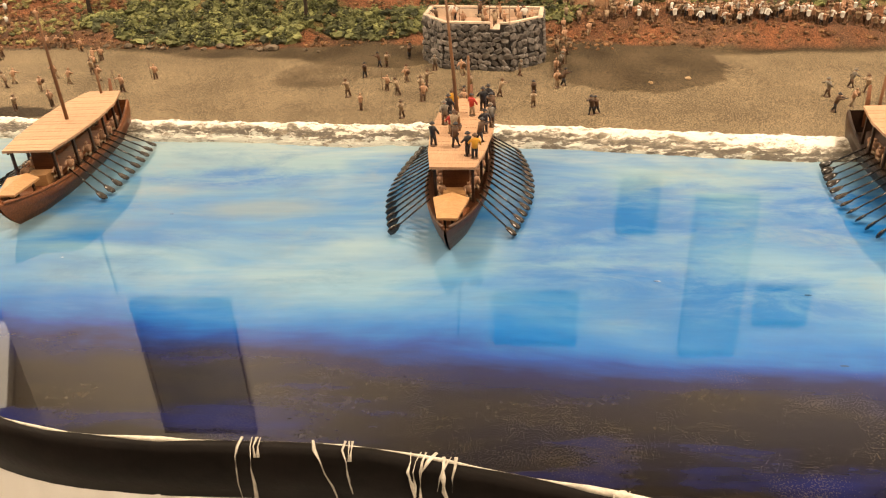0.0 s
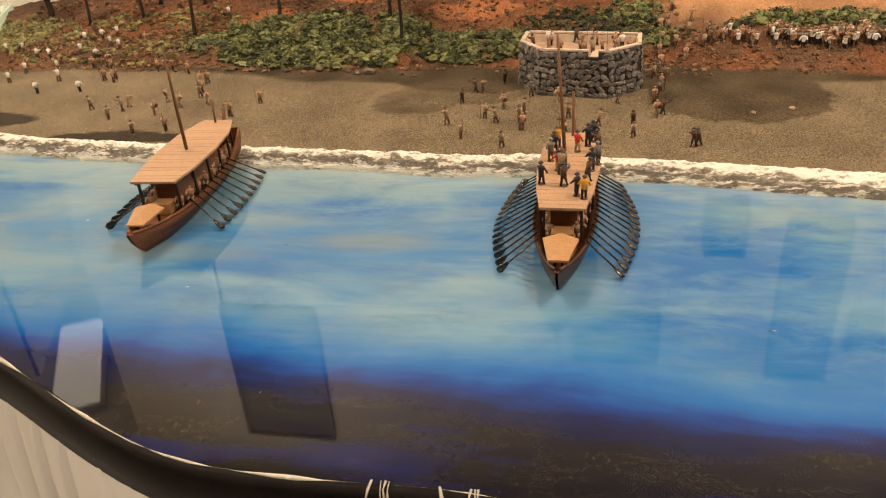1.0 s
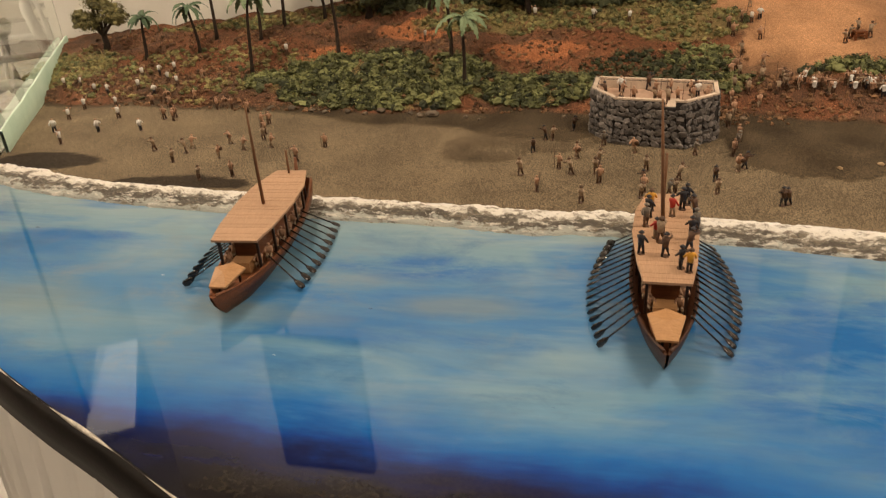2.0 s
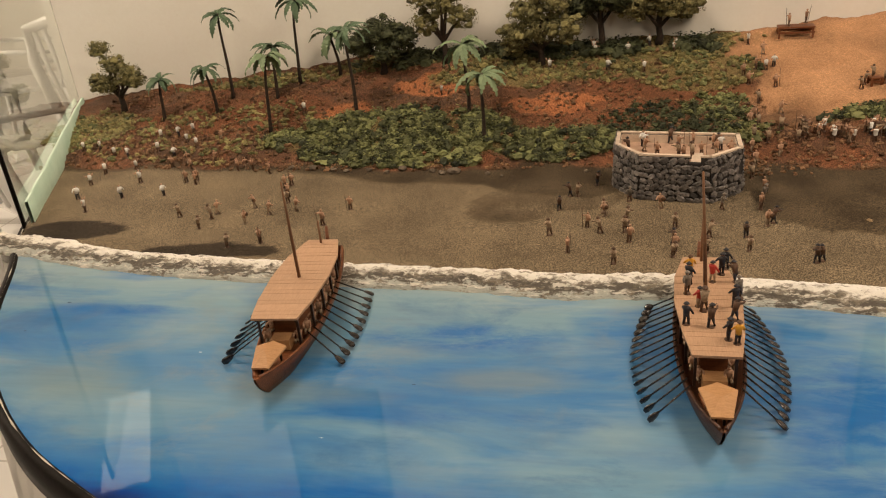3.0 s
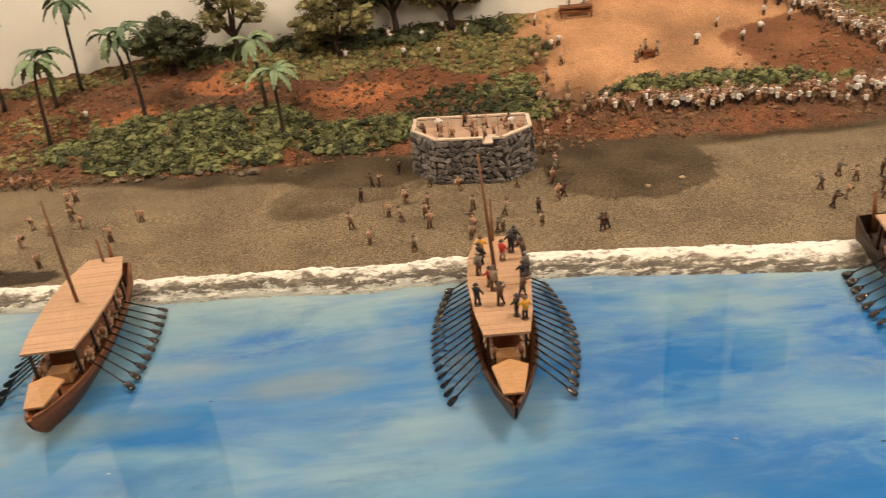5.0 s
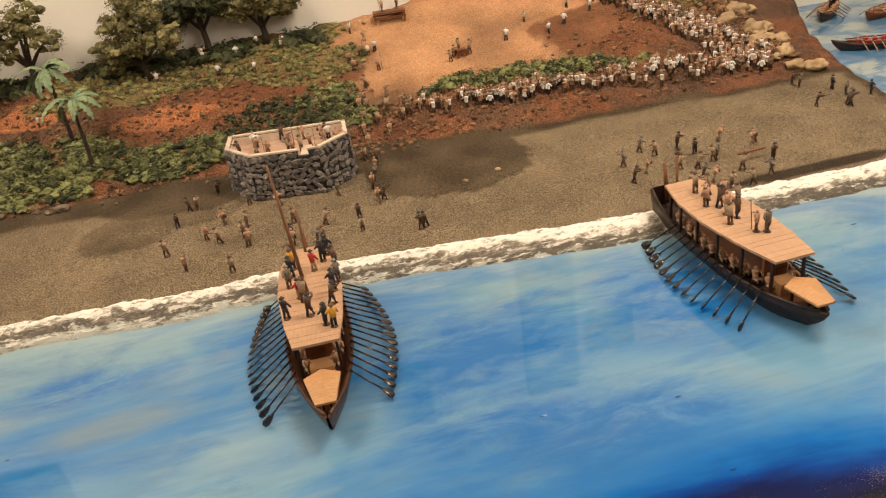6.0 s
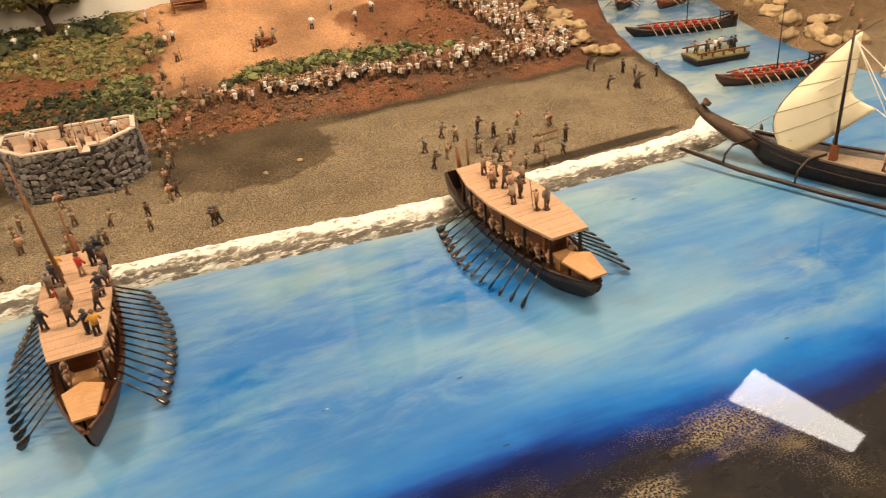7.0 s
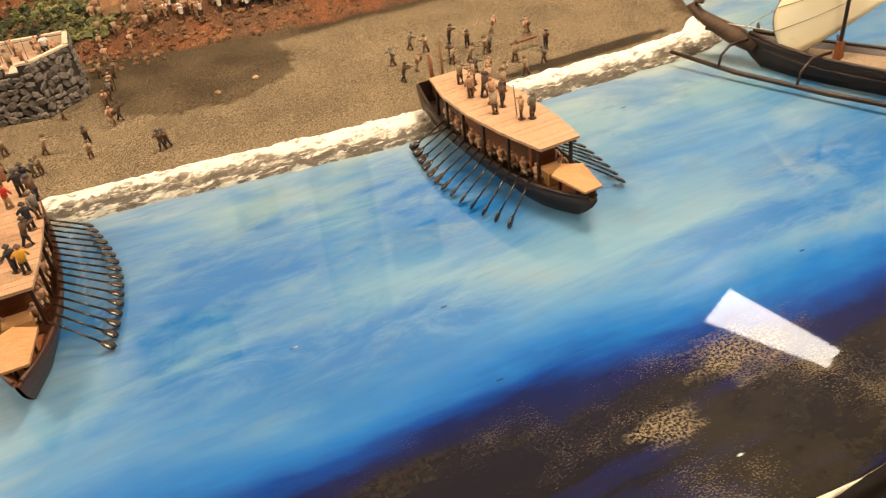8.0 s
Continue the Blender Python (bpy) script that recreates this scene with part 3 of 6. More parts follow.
def model_table():
    ob = base("display_table", pose(0, 0, FLOOR), "long curved display table with black edge and white pleated skirt", "table")
    bm = bmesh.new()
    inner = offset(RIM, 0.004 * OUT)
    prism(bm, [(p.x, p.y) for p in inner], -FLOOR - 0.05, -FLOOR - 0.004)
    part("tabletop", bm, black_edge, ob)
    bm = bmesh.new()
    rows = []
    for d, z in ((0.0, -0.003), (0.001, 0.002), (0.004, 0.005), (0.010, 0.004), (0.014, 0.0), (0.016, -0.02), (0.015, -0.042), (0.006, -0.046)):
        rows.append([p + Vector((0, 0, z - FLOOR)) for p in offset(RIM, d * OUT)])
    ribbon(bm, rows)
    part("black_rim", bm, black_edge, ob, "black painted rounded table edge")
    # a bead of sealant and dabs of foam paint along the edge
    rng = random.Random(4)
    bm = bmesh.new()
    n = len(RIM)
    bead = offset(RIM, 0.004 * OUT)
    tube(bm, [p + Vector((0, 0, 0.0045 - FLOOR)) for p in bead], [0.0004 + 0.0034 * max(0, noise.noise(p * 14) + 0.5 * noise.noise(p * 60) + 0.08) for p in bead], 6)
    part("sealant_bead", bm, white_dab, ob, "uneven white bead of sealant")
    for x, wide in ((0.058, 0.006), (0.118, 0.008), (0.168, 0.009), (0.200, 0.006), (0.31, 0.004), (0.37, 0.003)):
        i = min(range(n), key=lambda k: abs(RIM[k].x - x) + (RIM[k].y > 1))
        bm = bmesh.new()
        for strand in range(4):
            side = rng.gauss(0, 0.5) * wide
            fall = rng.choice((3, 4, 6, 6))
            drift = rng.uniform(-1.6, 1.6) * wide
            pts, rad = [], []
            for k, (d, z) in enumerate(((0.001, 0.006), (0.010, 0.0055), (0.0155, 0.0), (0.0165, -0.012), (0.0165, -0.025), (0.0155, -0.042))[:fall]):
                q = offset(RIM, d * OUT)[i]
                pts.append(q + Vector((side * (1.6 - 0.2 * k) + drift * k / 5 + rng.uniform(-0.0012, 0.0012), 0, z - FLOOR)))
                rad.append(0.0003 + 0.0016 * rng.random() ** 2)
            tube(bm, pts, rad, 5, flat=0.3)
        part("paint_drip", bm, white_dab, ob, "white streak of foam paint")
    # pleated cloth down to the floor
    bm = bmesh.new()
    dense = smooth_curve([(p.x, p.y) for p in RIM[::3]], 0.006)
    rows = []
    for z, amp, d in ((-0.036, 0.003, 0.012), (-0.06, 0.012, 0.014), (-0.15, 0.020, 0.018), (-0.40, 0.026, 0.024), (-0.775, 0.030, 0.028)):
        run, prev, row = 0.0, dense[0], []
        normal = offset(dense, 1.0 * OUT)
        for p, q in zip(dense, normal):
            run += (p - prev).length
            prev = p
            ph = run / 0.062 + 0.7 * noise.noise(Vector((run * 6, 0, 0)))
            saw = ph - math.floor(ph)
            fold = 0.75 * saw + 0.25 * math.sin(2 * math.pi * ph) if saw < 0.9 else 0.75 * (1 - saw) * 9
            row.append(p + (q - p) * (d + amp * fold) + Vector((0, 0, z - FLOOR)))
        rows.append(row)
    ribbon(bm, rows)
    part("skirt", bm, cloth_white, ob, "white pleated cloth skirt")


model_table()

bm = bmesh.new()
bm.faces.new([bm.verts.new((p.x, p.y, 0)) for p in RIM])
bmesh.ops.triangulate(bm, faces=bm.faces)
water = thing("water", bm, water_mat, "painted blue sea under glossy varnish, dark towards the edge", "water", kind="structure")
if water.data.polygons[0].normal.z < 0:
    water.data.flip_normals()


def glass_end():
    a, b = Vector((-1.042, 1.402, 0)), Vector((-1.385, 2.11, 0))
    u = (b - a).normalized()
    nrm = Vector((u.y, -u.x, 0))
    ob = base("glass_screen", pose(0, 0, 0), "clear glass end screen with dark upright edge on the table", "glass screen")
    bm = bmesh.new()
    q = [a, b, b + nrm * 0.005, a + nrm * 0.005]
    prism(bm, [(p.x, p.y) for p in q], 0.006, 0.62)
    part("pane", bm, glass, ob).visible_shadow = False
    bm = bmesh.new()
    tube(bm, [a + Vector((0, 0, 0.004)), a + Vector((0, 0, 0.62))], 0.0035, 8)
    part("edge_strip", bm, black_edge, ob, "thin black upright edge strip")
    ob = base("end_board", pose(0, 0, 0), "pale green painted board closing the model's end", "board")
    bm = bmesh.new()
    n2 = nrm * 0.012
    lo, hi = [], []
    for k in range(13):
        t = k / 12
        p = a.lerp(b, 0.01 + 0.98 * t)
        top = 0.055 + 0.03 * t + 0.004 * noise.noise(p * 20)
        lo.append((p + n2, 0.002)), hi.append((p + n2, top))
    ribbon(bm, [[p + Vector((0, 0, z)) for p, z in lo], [p + Vector((0, 0, z)) for p, z in hi], [p + nrm * 0.006 + Vector((0, 0, z)) for p, z in hi], [p + nrm * 0.006 + Vector((0, 0, z)) for p, z in lo]])
    part("panel", bm, green_board, ob)


glass_end()


# ---------------------------------------------------------------- land
SHORE = ([-1.2, -0.95, -0.83, -0.70, -0.45, -0.12, 0.0, 0.12, 0.30, 0.47, 0.62, 0.82, 1.08, 1.2], [1.36, 1.31, 1.275, 1.25, 1.222, 1.20, 1.185, 1.188, 1.17, 1.145, 1.125, 1.125, 1.12, 1.15])
YB = ([-1.3, -0.65, -0.36, 0.06, 0.35, 0.48, 0.62, 0.75, 1.0, 1.15], [1.72, 1.70, 1.66, 1.66, 1.66, 1.63, 1.58, 1.58, 1.56, 1.56])
WEST = ([1.10, 1.16, 1.365, 1.524, 1.79, 2.03, 2.3], [1.10, 1.165, 1.252, 1.294, 1.374, 1.50, 1.62])
EAST = ([0.98, 1.06, 1.21, 1.28, 1.43, 1.615, 1.85, 2.2], [1.70, 1.60, 1.55, 1.55, 1.58, 1.64, 1.74, 1.9])


def shore_gap(x, y):
    """How far inside the land a point lies; below nought is water."""
    w = 0.006 * noise.noise(Vector((x * 22, y * 22, 0)))
    main = min(y - lerp(x, *SHORE), 0.9 * (lerp(y, *WEST) - x))
    east = min(0.9 * (x - lerp(y, *EAST)), 0.6 * (y - 0.98))
    return max(main, east) + w


def mid_patch(x, y):
    return 1.0 if (x + 0.34) ** 2 / 0.09 + (y - 1.775) ** 2 / 0.011 < 1 else 0.35


def ground_z(x, y, rough=True):
    s = shore_gap(x, y)
    if s < -0.03:
        return -0.02
    b = 0.005 + 0.007 * min(1, max(0, (y - 1.2) / 0.3))
    d = y - lerp(x, *YB)
    if x > 1.45:
        d = 0.5 * (y - 1.35)
    h = b
    if d > 0:
        g = 0.33 * lerp(x, [-1.35, -0.9, -0.5], [0.5, 0.8, 1.0]) * lerp(x, [0.95, 1.35], [1, 0.35])
        h += g * d * min(1, 0.4 + d / 0.1)
        if rough:
            k = min(1, d / 0.04)
            p = Vector((x, y, 0))
            h += 0.016 * k * max(0.0, noise.noise(p * 24 + Vector((0, 0, 4)))) * mid_patch(x, y)
            h += k * (0.010 * noise.noise(p * 14) + 0.005 * noise.noise(p * 48))
    if rough:
        h += 0.0009 * noise.noise(Vector((x * 60, y * 60, 3)))
    e = min(1, max(0, (s + 0.012) / 0.03))
    e = e * e * (3 - 2 * e)
    return -0.006 + (h + 0.006) * e


def blob(x, y, cx, cy, rx, ry, turn=0.0):
    """1 inside a worn ellipse, 0 outside."""
    c, s = math.cos(radians(turn)), math.sin(radians(turn))
    u, v = ((x - cx) * c + (y - cy) * s) / rx, (-(x - cx) * s + (y - cy) * c) / ry
    r = math.hypot(u, v) + 0.16 * noise.noise(Vector((x * 16, y * 16, 1))) + 0.07 * noise.noise(Vector((x * 60, y * 60, 1)))
    return min(1, max(0, (1.04 - r) / 0.08))


def ramp01(v, a, b):
    t = min(1, max(0, (v - a) / (b - a)))
    return t * t * (3 - 2 * t)


SAND, WET, SOIL, REDSOIL, ORANGE, MOSS = (0.160, 0.122, 0.076), (0.050, 0.035, 0.019), (0.098, 0.056, 0.034), (0.165, 0.068, 0.033), (0.50, 0.272, 0.140), (0.165, 0.133, 0.054)


def orange_field(x, y):
    ragged = 0.75 + 0.5 * noise.noise(Vector((x * 12, y * 12, 9))) + 0.5 * noise.noise(Vector((x * 34, y * 34, 9)))
    edge = max(blob(x, y, 0.62, 1.98, 0.27, 0.18, -8), blob(x, y, 0.43, 1.88, 0.065, 0.10), blob(x, y, 0.9, 2.05, 0.22, 0.12))
    skirt = max(blob(x, y, 0.62, 1.98, 0.34, 0.22, -8), blob(x, y, 0.43, 1.88, 0.11, 0.13), blob(x, y, 0.9, 2.05, 0.27, 0.15))
    return max(edge, skirt * min(1.0, max(0.0, ragged)))


def zone(x, y):
    p = Vector((x, y, 0))
    n1, n2 = noise.noise(p * 7), noise.noise(p * 25)
    c = Vector(SAND)
    wet = max(blob(x, y, 0.445, 1.49, 0.145, 0.125, 8), 0.9 * blob(x, y, 0.40, 1.60, 0.15, 0.09),
              0.80 * blob(x, y, -0.04, 1.60, 0.17, 0.075, -14), 0.34 * blob(x, y, -0.10, 1.475, 0.085, 0.075), 0.30 * blob(x, y, 0.0, 1.52, 0.10, 0.07))
    wet = ramp01(wet + 0.10 * n2, 0.12, 0.5)
    d = y - lerp(x, *YB)
    band = ramp01(d + 0.10 * lerp(x, [-0.7, -0.35, 0.1, 0.5, 0.7], [0.1, 0.6, 1.0, 0.5, 0.15]) + 0.02 * n1 + 0.006 * n2, -0.012, 0.012)
    c = c.lerp(Vector(WET), min(1, max(0.88 * wet, 0.95 * band) * (0.92 + 0.35 * noise.noise(p * 13))))
    weed = max(blob(x, y, -0.925, 1.385, 0.115, 0.040), blob(x, y, -0.60, 1.302, 0.125, 0.028), blob(x, y, 0.96, 1.192, 0.15, 0.016))
    c = c.lerp(Vector((0.022, 0.015, 0.009)), 0.92 * weed)
    bank = lerp(y, *WEST) - x
    if y > 1.15 and -0.03 < bank < 0.07:
        c = c.lerp(Vector((0.06, 0.04, 0.022)), ramp01(bank + 0.02 * n2, 0.045, 0.02))
    soil = ramp01(d + 0.025 * n1 + 0.012 * n2, 0.0, 0.02)
    c = c.lerp(Vector(SOIL).lerp(Vector(REDSOIL), min(1, max(0, 0.5 + n1 + 0.7 * n2))) * (1 + 0.35 * noise.noise(p * 60)), soil)
    if d > 0:
        c = c.lerp(Vector(ORANGE), orange_field(x, y) * min(1, max(0.25, 0.9 + 0.9 * n1)))
        c = c.lerp(Vector(REDSOIL), 0.85 * max(blob(x, y, 0.93, 1.86, 0.19, 0.10), blob(x, y, -0.75, 1.90, 0.2, 0.08), blob(x, y, 0.12, 1.86, 0.24, 0.07, 12)))
        c = c.lerp(Vector((0.34, 0.13, 0.055)), 0.8 * max(blob(x, y, -0.53, 1.88, 0.07, 0.045), blob(x, y, -0.33, 1.96, 0.10, 0.045), blob(x, y, -0.05, 1.875, 0.11, 0.035)))
        c = c.lerp(Vector(MOSS), 0.8 * green(x, y))
    if x > 1.45:
        c = Vector((0.185, 0.135, 0.082)).lerp(Vector((0.165, 0.105, 0.056)), ramp01(n1 + (y - 1.30) * 3, 0, 0.5))
    return c


def green(x, y):
    return max(blob(x, y, -0.36, 1.775, 0.27, 0.095, -4), blob(x, y, -0.05, 1.735, 0.13, 0.045), blob(x, y, 0.02, 2.04, 0.34, 0.085, 8), blob(x, y, 0.25, 1.97, 0.13, 0.07),
               blob(x, y, 0.70, 1.752, 0.25, 0.026, -7), blob(x, y, -1.22, 1.90, 0.12, 0.10), blob(x, y, -0.6, 1.80, 0.10, 0.05), blob(x, y, 1.08, 2.0, 0.12, 0.09), blob(x, y, -0.62, 2.07, 0.4, 0.028))


def land():
    step = 0.0075
    xs, ys = np.arange(-1.40, 2.0, step), np.arange(1.06, WALL_Y + step, step)
    left = lambda y: -1.042 - (y - 1.402) * 0.4845 + 0.004
    verts, cols, index = [], [], {}
    for i, x in enumerate(xs):
        for j, y in enumerate(ys):
            if x < left(y) - step or shore_gap(x, y) < -0.03:
                continue
            index[i, j] = len(verts)
            verts.append((max(x, left(y)), min(y, WALL_Y - 0.002), ground_z(x, y)))
            cols.append((*zone(x, y), 1 - 0.72 * orange_field(x, y) * (y > lerp(x, *YB))))
    faces = [(index[i, j], index[i + 1, j], index[i + 1, j + 1], index[i, j + 1]) for i, j in index if (i + 1, j) in index and (i, j + 1) in index and (i + 1, j + 1) in index]
    me = bpy.data.meshes.new("ground")
    me.from_pydata(verts, [], faces)
    at = me.color_attributes.new("zone", "FLOAT_COLOR", "POINT")
    at.data.foreach_set("color", np.array(cols, dtype=np.float32).ravel())
    me.materials.append(ground_mat)
    me.shade_smooth()
    tagged(new("ground", me), "model beach of brown gravel rising to red and orange soil", "ground", kind="structure")


land()


def foam(name, line, width, label):
    """A rough ridge of white plaster along the waterline."""
    pts = smooth_curve(line, 0.003)
    side = offset(pts, 1.0)
    verts, faces, across = [], [], []
    m = 20
    for i, (p, q) in enumerate(zip(pts, side)):
        nrm = (q - p).normalized()
        if nrm.y < 0 and abs(nrm.y) > 0.3:
            nrm = -nrm
        w = width * (1 + 0.16 * noise.noise(p * 18) + 0.14 * noise.noise(p * 60))
        for k in range(m):
            t = k / (m - 1)
            v = p + nrm * (t - 0.45) * w
            lump = noise.noise(v * 55) + 0.8 * noise.noise(v * 130) + 0.5 * noise.noise(v * 260)
            z = 0.0015 + math.sin(math.pi * t) ** 0.6 * (0.006 + 0.006 * t + 0.0050 * lump) - (0.004 if k in (0, m - 1) else 0)
            verts.append((v.x, v.y, z + (0.006 * t))), across.append(t)
    for i in range(len(pts) - 1):
        for k in range(m - 1):
            a = i * m + k
            faces.append((a, a + 1, a + m + 1, a + m))
    me = bpy.data.meshes.new(name)
    me.from_pydata(verts, [], faces)
    at = me.attributes.new("across", "FLOAT", "POINT")
    at.data.foreach_set("value", np.array(across, dtype=np.float32))
    me.materials.append(foam_mat)
    me.shade_smooth()
    ob = new(name, me)
    if me.polygons[0].normal.z < 0:
        me.flip_normals()
    tagged(ob, label, "surf", kind="structure")


foam("surf", [(x, y + 0.005) for x, y in zip(*SHORE)][:-1] + [(1.165, 1.17)], 0.062, "rough white plaster surf line along the gravel beach")
foam("surf", [(1.56, 1.19), (1.60, 1.09), (1.68, 1.01)], 0.045, "rough white plaster surf line on the far bank")


# ---------------------------------------------------------------- boats
def half_beam(s, B, bluff=2.1, full=0.6):
    """Half the width of a hull at a share s of its length from the bow."""
    return max(0.0014, B * (1 - (1 - min(1, s / 0.5)) ** bluff) if s < 0.5 else B * (1 - (1 - full) * ((s - 0.5) / 0.5) ** 2))


def hull_mesh(name, L, B, rise_bow, rise_stern, height, mat, full=0.6, wall=0.0035, bluff=2.1):
    """An open hull, bow at the origin, stern at y = L; its bottom dips under the varnish."""
    bm = bmesh.new()
    rows_out, rows_in = [], []
    N = 26
    for i in range(N + 1):
        s = i / N
        w = half_beam(s, B, bluff, full)
        g = height + rise_bow * (1 - min(1, s / 0.3)) ** 2 + rise_stern * max(0, (s - 0.72) / 0.28) ** 1.6
        y = s * L
        rake = 0.085 * L * (1 - min(1, s / 0.2))
        sec = []
        for z, k in ((g, 1.0), (g - 0.003, 1.03), (g * 0.62, 0.97), (g * 0.60, 0.94), (g * 0.3, 0.84), (g * 0.28, 0.81), (-0.002, 0.60)):
            sec.append((w * k, y + rake * max(0.0, 1 - z / g) ** 1.6, z))
        ins = [(max(w - wall, 0.0004), y + 0.001, g), (max(w * 0.86 - wall, 0.0003), y + rake * 0.5 + 0.001, g * 0.45), (0.0, y + rake * 0.5 + 0.001, g * 0.40)]
        rows_out.append(sec + [(0, y + rake, -0.003)])
        rows_in.append(ins)
    for sgn in (1, -1):
        line = [[Vector((sgn * x, y, z)) for x, y, z in reversed(o)] + [Vector((sgn * x, y, z)) for x, y, z in n] for o, n in zip(rows_out, rows_in)]
        ribbon(bm, line)
    # transom
    o = rows_out[-1]
    left, right = [bm.verts.new((-x, y, z)) for x, y, z in o], [bm.verts.new((x, y, z)) for x, y, z in o]
    for k in range(len(o) - 1):
        bm.faces.new((left[k], right[k], right[k + 1], left[k + 1]))
    bmesh.ops.remove_doubles(bm, verts=bm.verts, dist=0.0002)
    return mesh_of(name, bm, mat)


def oar_mesh(length):
    bm = bmesh.new()
    tube(bm, [(0, 0, 0), (length - 0.010, 0, 0)], [0.0011, 0.0010], 6)
    tube(bm, [(length - 0.017, 0, 0), (length - 0.011, 0, 0), (length - 0.004, 0, 0), (length, 0, 0)], [0.0012, 0.0044, 0.0056, 0.0032], 8, flat=0.3)
    return mesh_of("oar", bm, oar_paint)


OAR = oar_mesh(0.062)
ROOF_A = ([0.085, 0.13, 0.20, 0.26, 0.315], [0.030, 0.037, 0.0408, 0.037, 0.023])
ROOF_B = ([0.085, 0.13, 0.20, 0.26, 0.315], [0.0250, 0.0325, 0.0382, 0.0350, 0.022])
ROOF_C = ([0.058, 0.11, 0.175, 0.24, 0.295], [0.0240, 0.0340, 0.0402, 0.0365, 0.023])
DECK = 0.070


def galley(m, hull_mat, oars, first, last, mast, pole, label, reach, bow, roof_line, bluff=2.1, nose=0.010, fore=0.0, lean=0.0):
    ob = base("oared_galley", m, label, "model boat", "oared galleys off the beach")
    part("hull", hull_mesh("hull", 0.335, 0.037, nose, 0.022, 0.028, hull_mat, bluff=bluff), None, ob)
    start, stop = roof_line[0][0], roof_line[0][-1]
    # gunwale rails
    rail_mat = hull_mat
    for sgn in (-1, 1):
        bm = bmesh.new()
        pts = []
        for i in range(15):
            s = 0.02 + 0.96 * i / 14
            w = half_beam(s, 0.037, bluff)
            pts.append((sgn * w, s * 0.335, 0.0285 + nose * (1 - min(1, s / 0.3)) ** 2 + 0.022 * max(0, (s - 0.72) / 0.28) ** 1.6))
        tube(bm, pts, 0.0021, 6)
        part("gunwale", bm, rail_mat, ob)
        # thin posts that carry the roof
        for k in range(6):
            y = start + 0.010 + (stop - start - 0.02) * k / 5
            bm = bmesh.new()
            box(bm, 0.003, 0.003, DECK - 0.027, pose(sgn * (lerp(y, *roof_line) - 0.006), y, 0.024))
            part("roof_post", bm, wood_dark, ob)
    roof = bmesh.new()
    for sgn in (-1, 1):
        tube(roof, [(sgn * (lerp(y, *roof_line) - 0.005), y, DECK - 0.005) for y in np.linspace(start + 0.003, stop - 0.003, 9)], 0.0016, 4)
    roof = part("roof_frame", roof, wood_dark, ob)
    n = 25
    for k in range(n):
        y0, y1 = start + (stop - start) * k / n, start + (stop - start) * (k + 1) / n - 0.00013
        bm = bmesh.new()
        a, b = lerp(y0, *roof_line), lerp(y1, *roof_line)
        z = DECK - 0.003 + 0.0002 * (k % 3)
        prism(bm, [(-a, y0), (a, y0), (b, y1), (-b, y1)], z, DECK + 0.0002 * (k % 3))
        part("plank", bm, wood_deck, roof)
    # cabin bulkhead under the roof
    bm = bmesh.new()
    box(bm, 0.030, 0.005, 0.036, pose(0, start + 0.033, 0.026))
    part("bulkhead", bm, wood_boat, ob)
    bm = bmesh.new()
    box(bm, 0.026, 0.020, 0.014, pose(0, start + 0.013, 0.022), 0.96)
    part("locker", bm, wood_pale, ob, "low tan box behind the canopy")
    bm = bmesh.new()
    box(bm, 0.030, 0.15, 0.006, pose(0, 0.19, 0.022))
    part("walkway", bm, wood_boat, ob)
    # hipped canopy on the foredeck
    can = bmesh.new()
    top = [can.verts.new(Vector(v) + Vector((0, fore, 0))) for v in ((-0.0105, 0.020, 0.0415), (0.0105, 0.020, 0.0415), (0.0195, 0.063, 0.0445), (0, 0.072, 0.0465), (-0.0195, 0.063, 0.0445), (0, 0.043, 0.049))]
    low = [can.verts.new(v.co - Vector((0, 0, 0.0025))) for v in top]
    for k in range(5):
        can.faces.new((top[k], top[(k + 1) % 5], top[5]))
        can.faces.new((low[(k + 1) % 5], low[k], low[5]))
        can.faces.new((top[k], low[k], low[(k + 1) % 5], top[(k + 1) % 5]))
    can = part("canopy", can, wood_pale, ob, "pale plywood canopy over the foredeck")
    for x, y in ((-0.004, 0.033 + 0.5 * fore), (0.004, 0.033 + 0.5 * fore), (-0.011, 0.060 + fore), (0.011, 0.060 + fore)):
        bm = bmesh.new()
        box(bm, 0.0025, 0.0025, 0.022, pose(x, y, 0.021))
        part("post", bm, wood_dark, can)
    bm = bmesh.new()
    prism(bm, [(-0.003, 0.026), (0.003, 0.026), (0.011, 0.05), (0.017, 0.085), (-0.017, 0.085), (-0.011, 0.05)], 0.019, 0.022)
    part("foredeck", bm, wood_boat, ob)
    bm = bmesh.new()
    tube(bm, [(0, 0.328, 0.03), (0, 0.334, 0.06), (0, 0.338, 0.082)], [0.004, 0.0032, 0.0022], 6)
    part("stern_post", bm, wood_boat, ob)
    if mast:
        bm = bmesh.new()
        tube(bm, [(0, 0.195, 0.02), (0.5 * lean - 0.001, 0.195, 0.13), (lean - 0.002, 0.197, mast)], [0.0026, 0.0023, 0.0012], 8)
        part("mast", bm, mast_wood, ob, "slender bare wooden mast")
    bm = bmesh.new()
    tube(bm, [(0, 0.303, 0.03), (0, 0.304, pole)], [0.0022, 0.0017], 8)
    part("flagpole", bm, mast_wood, ob)
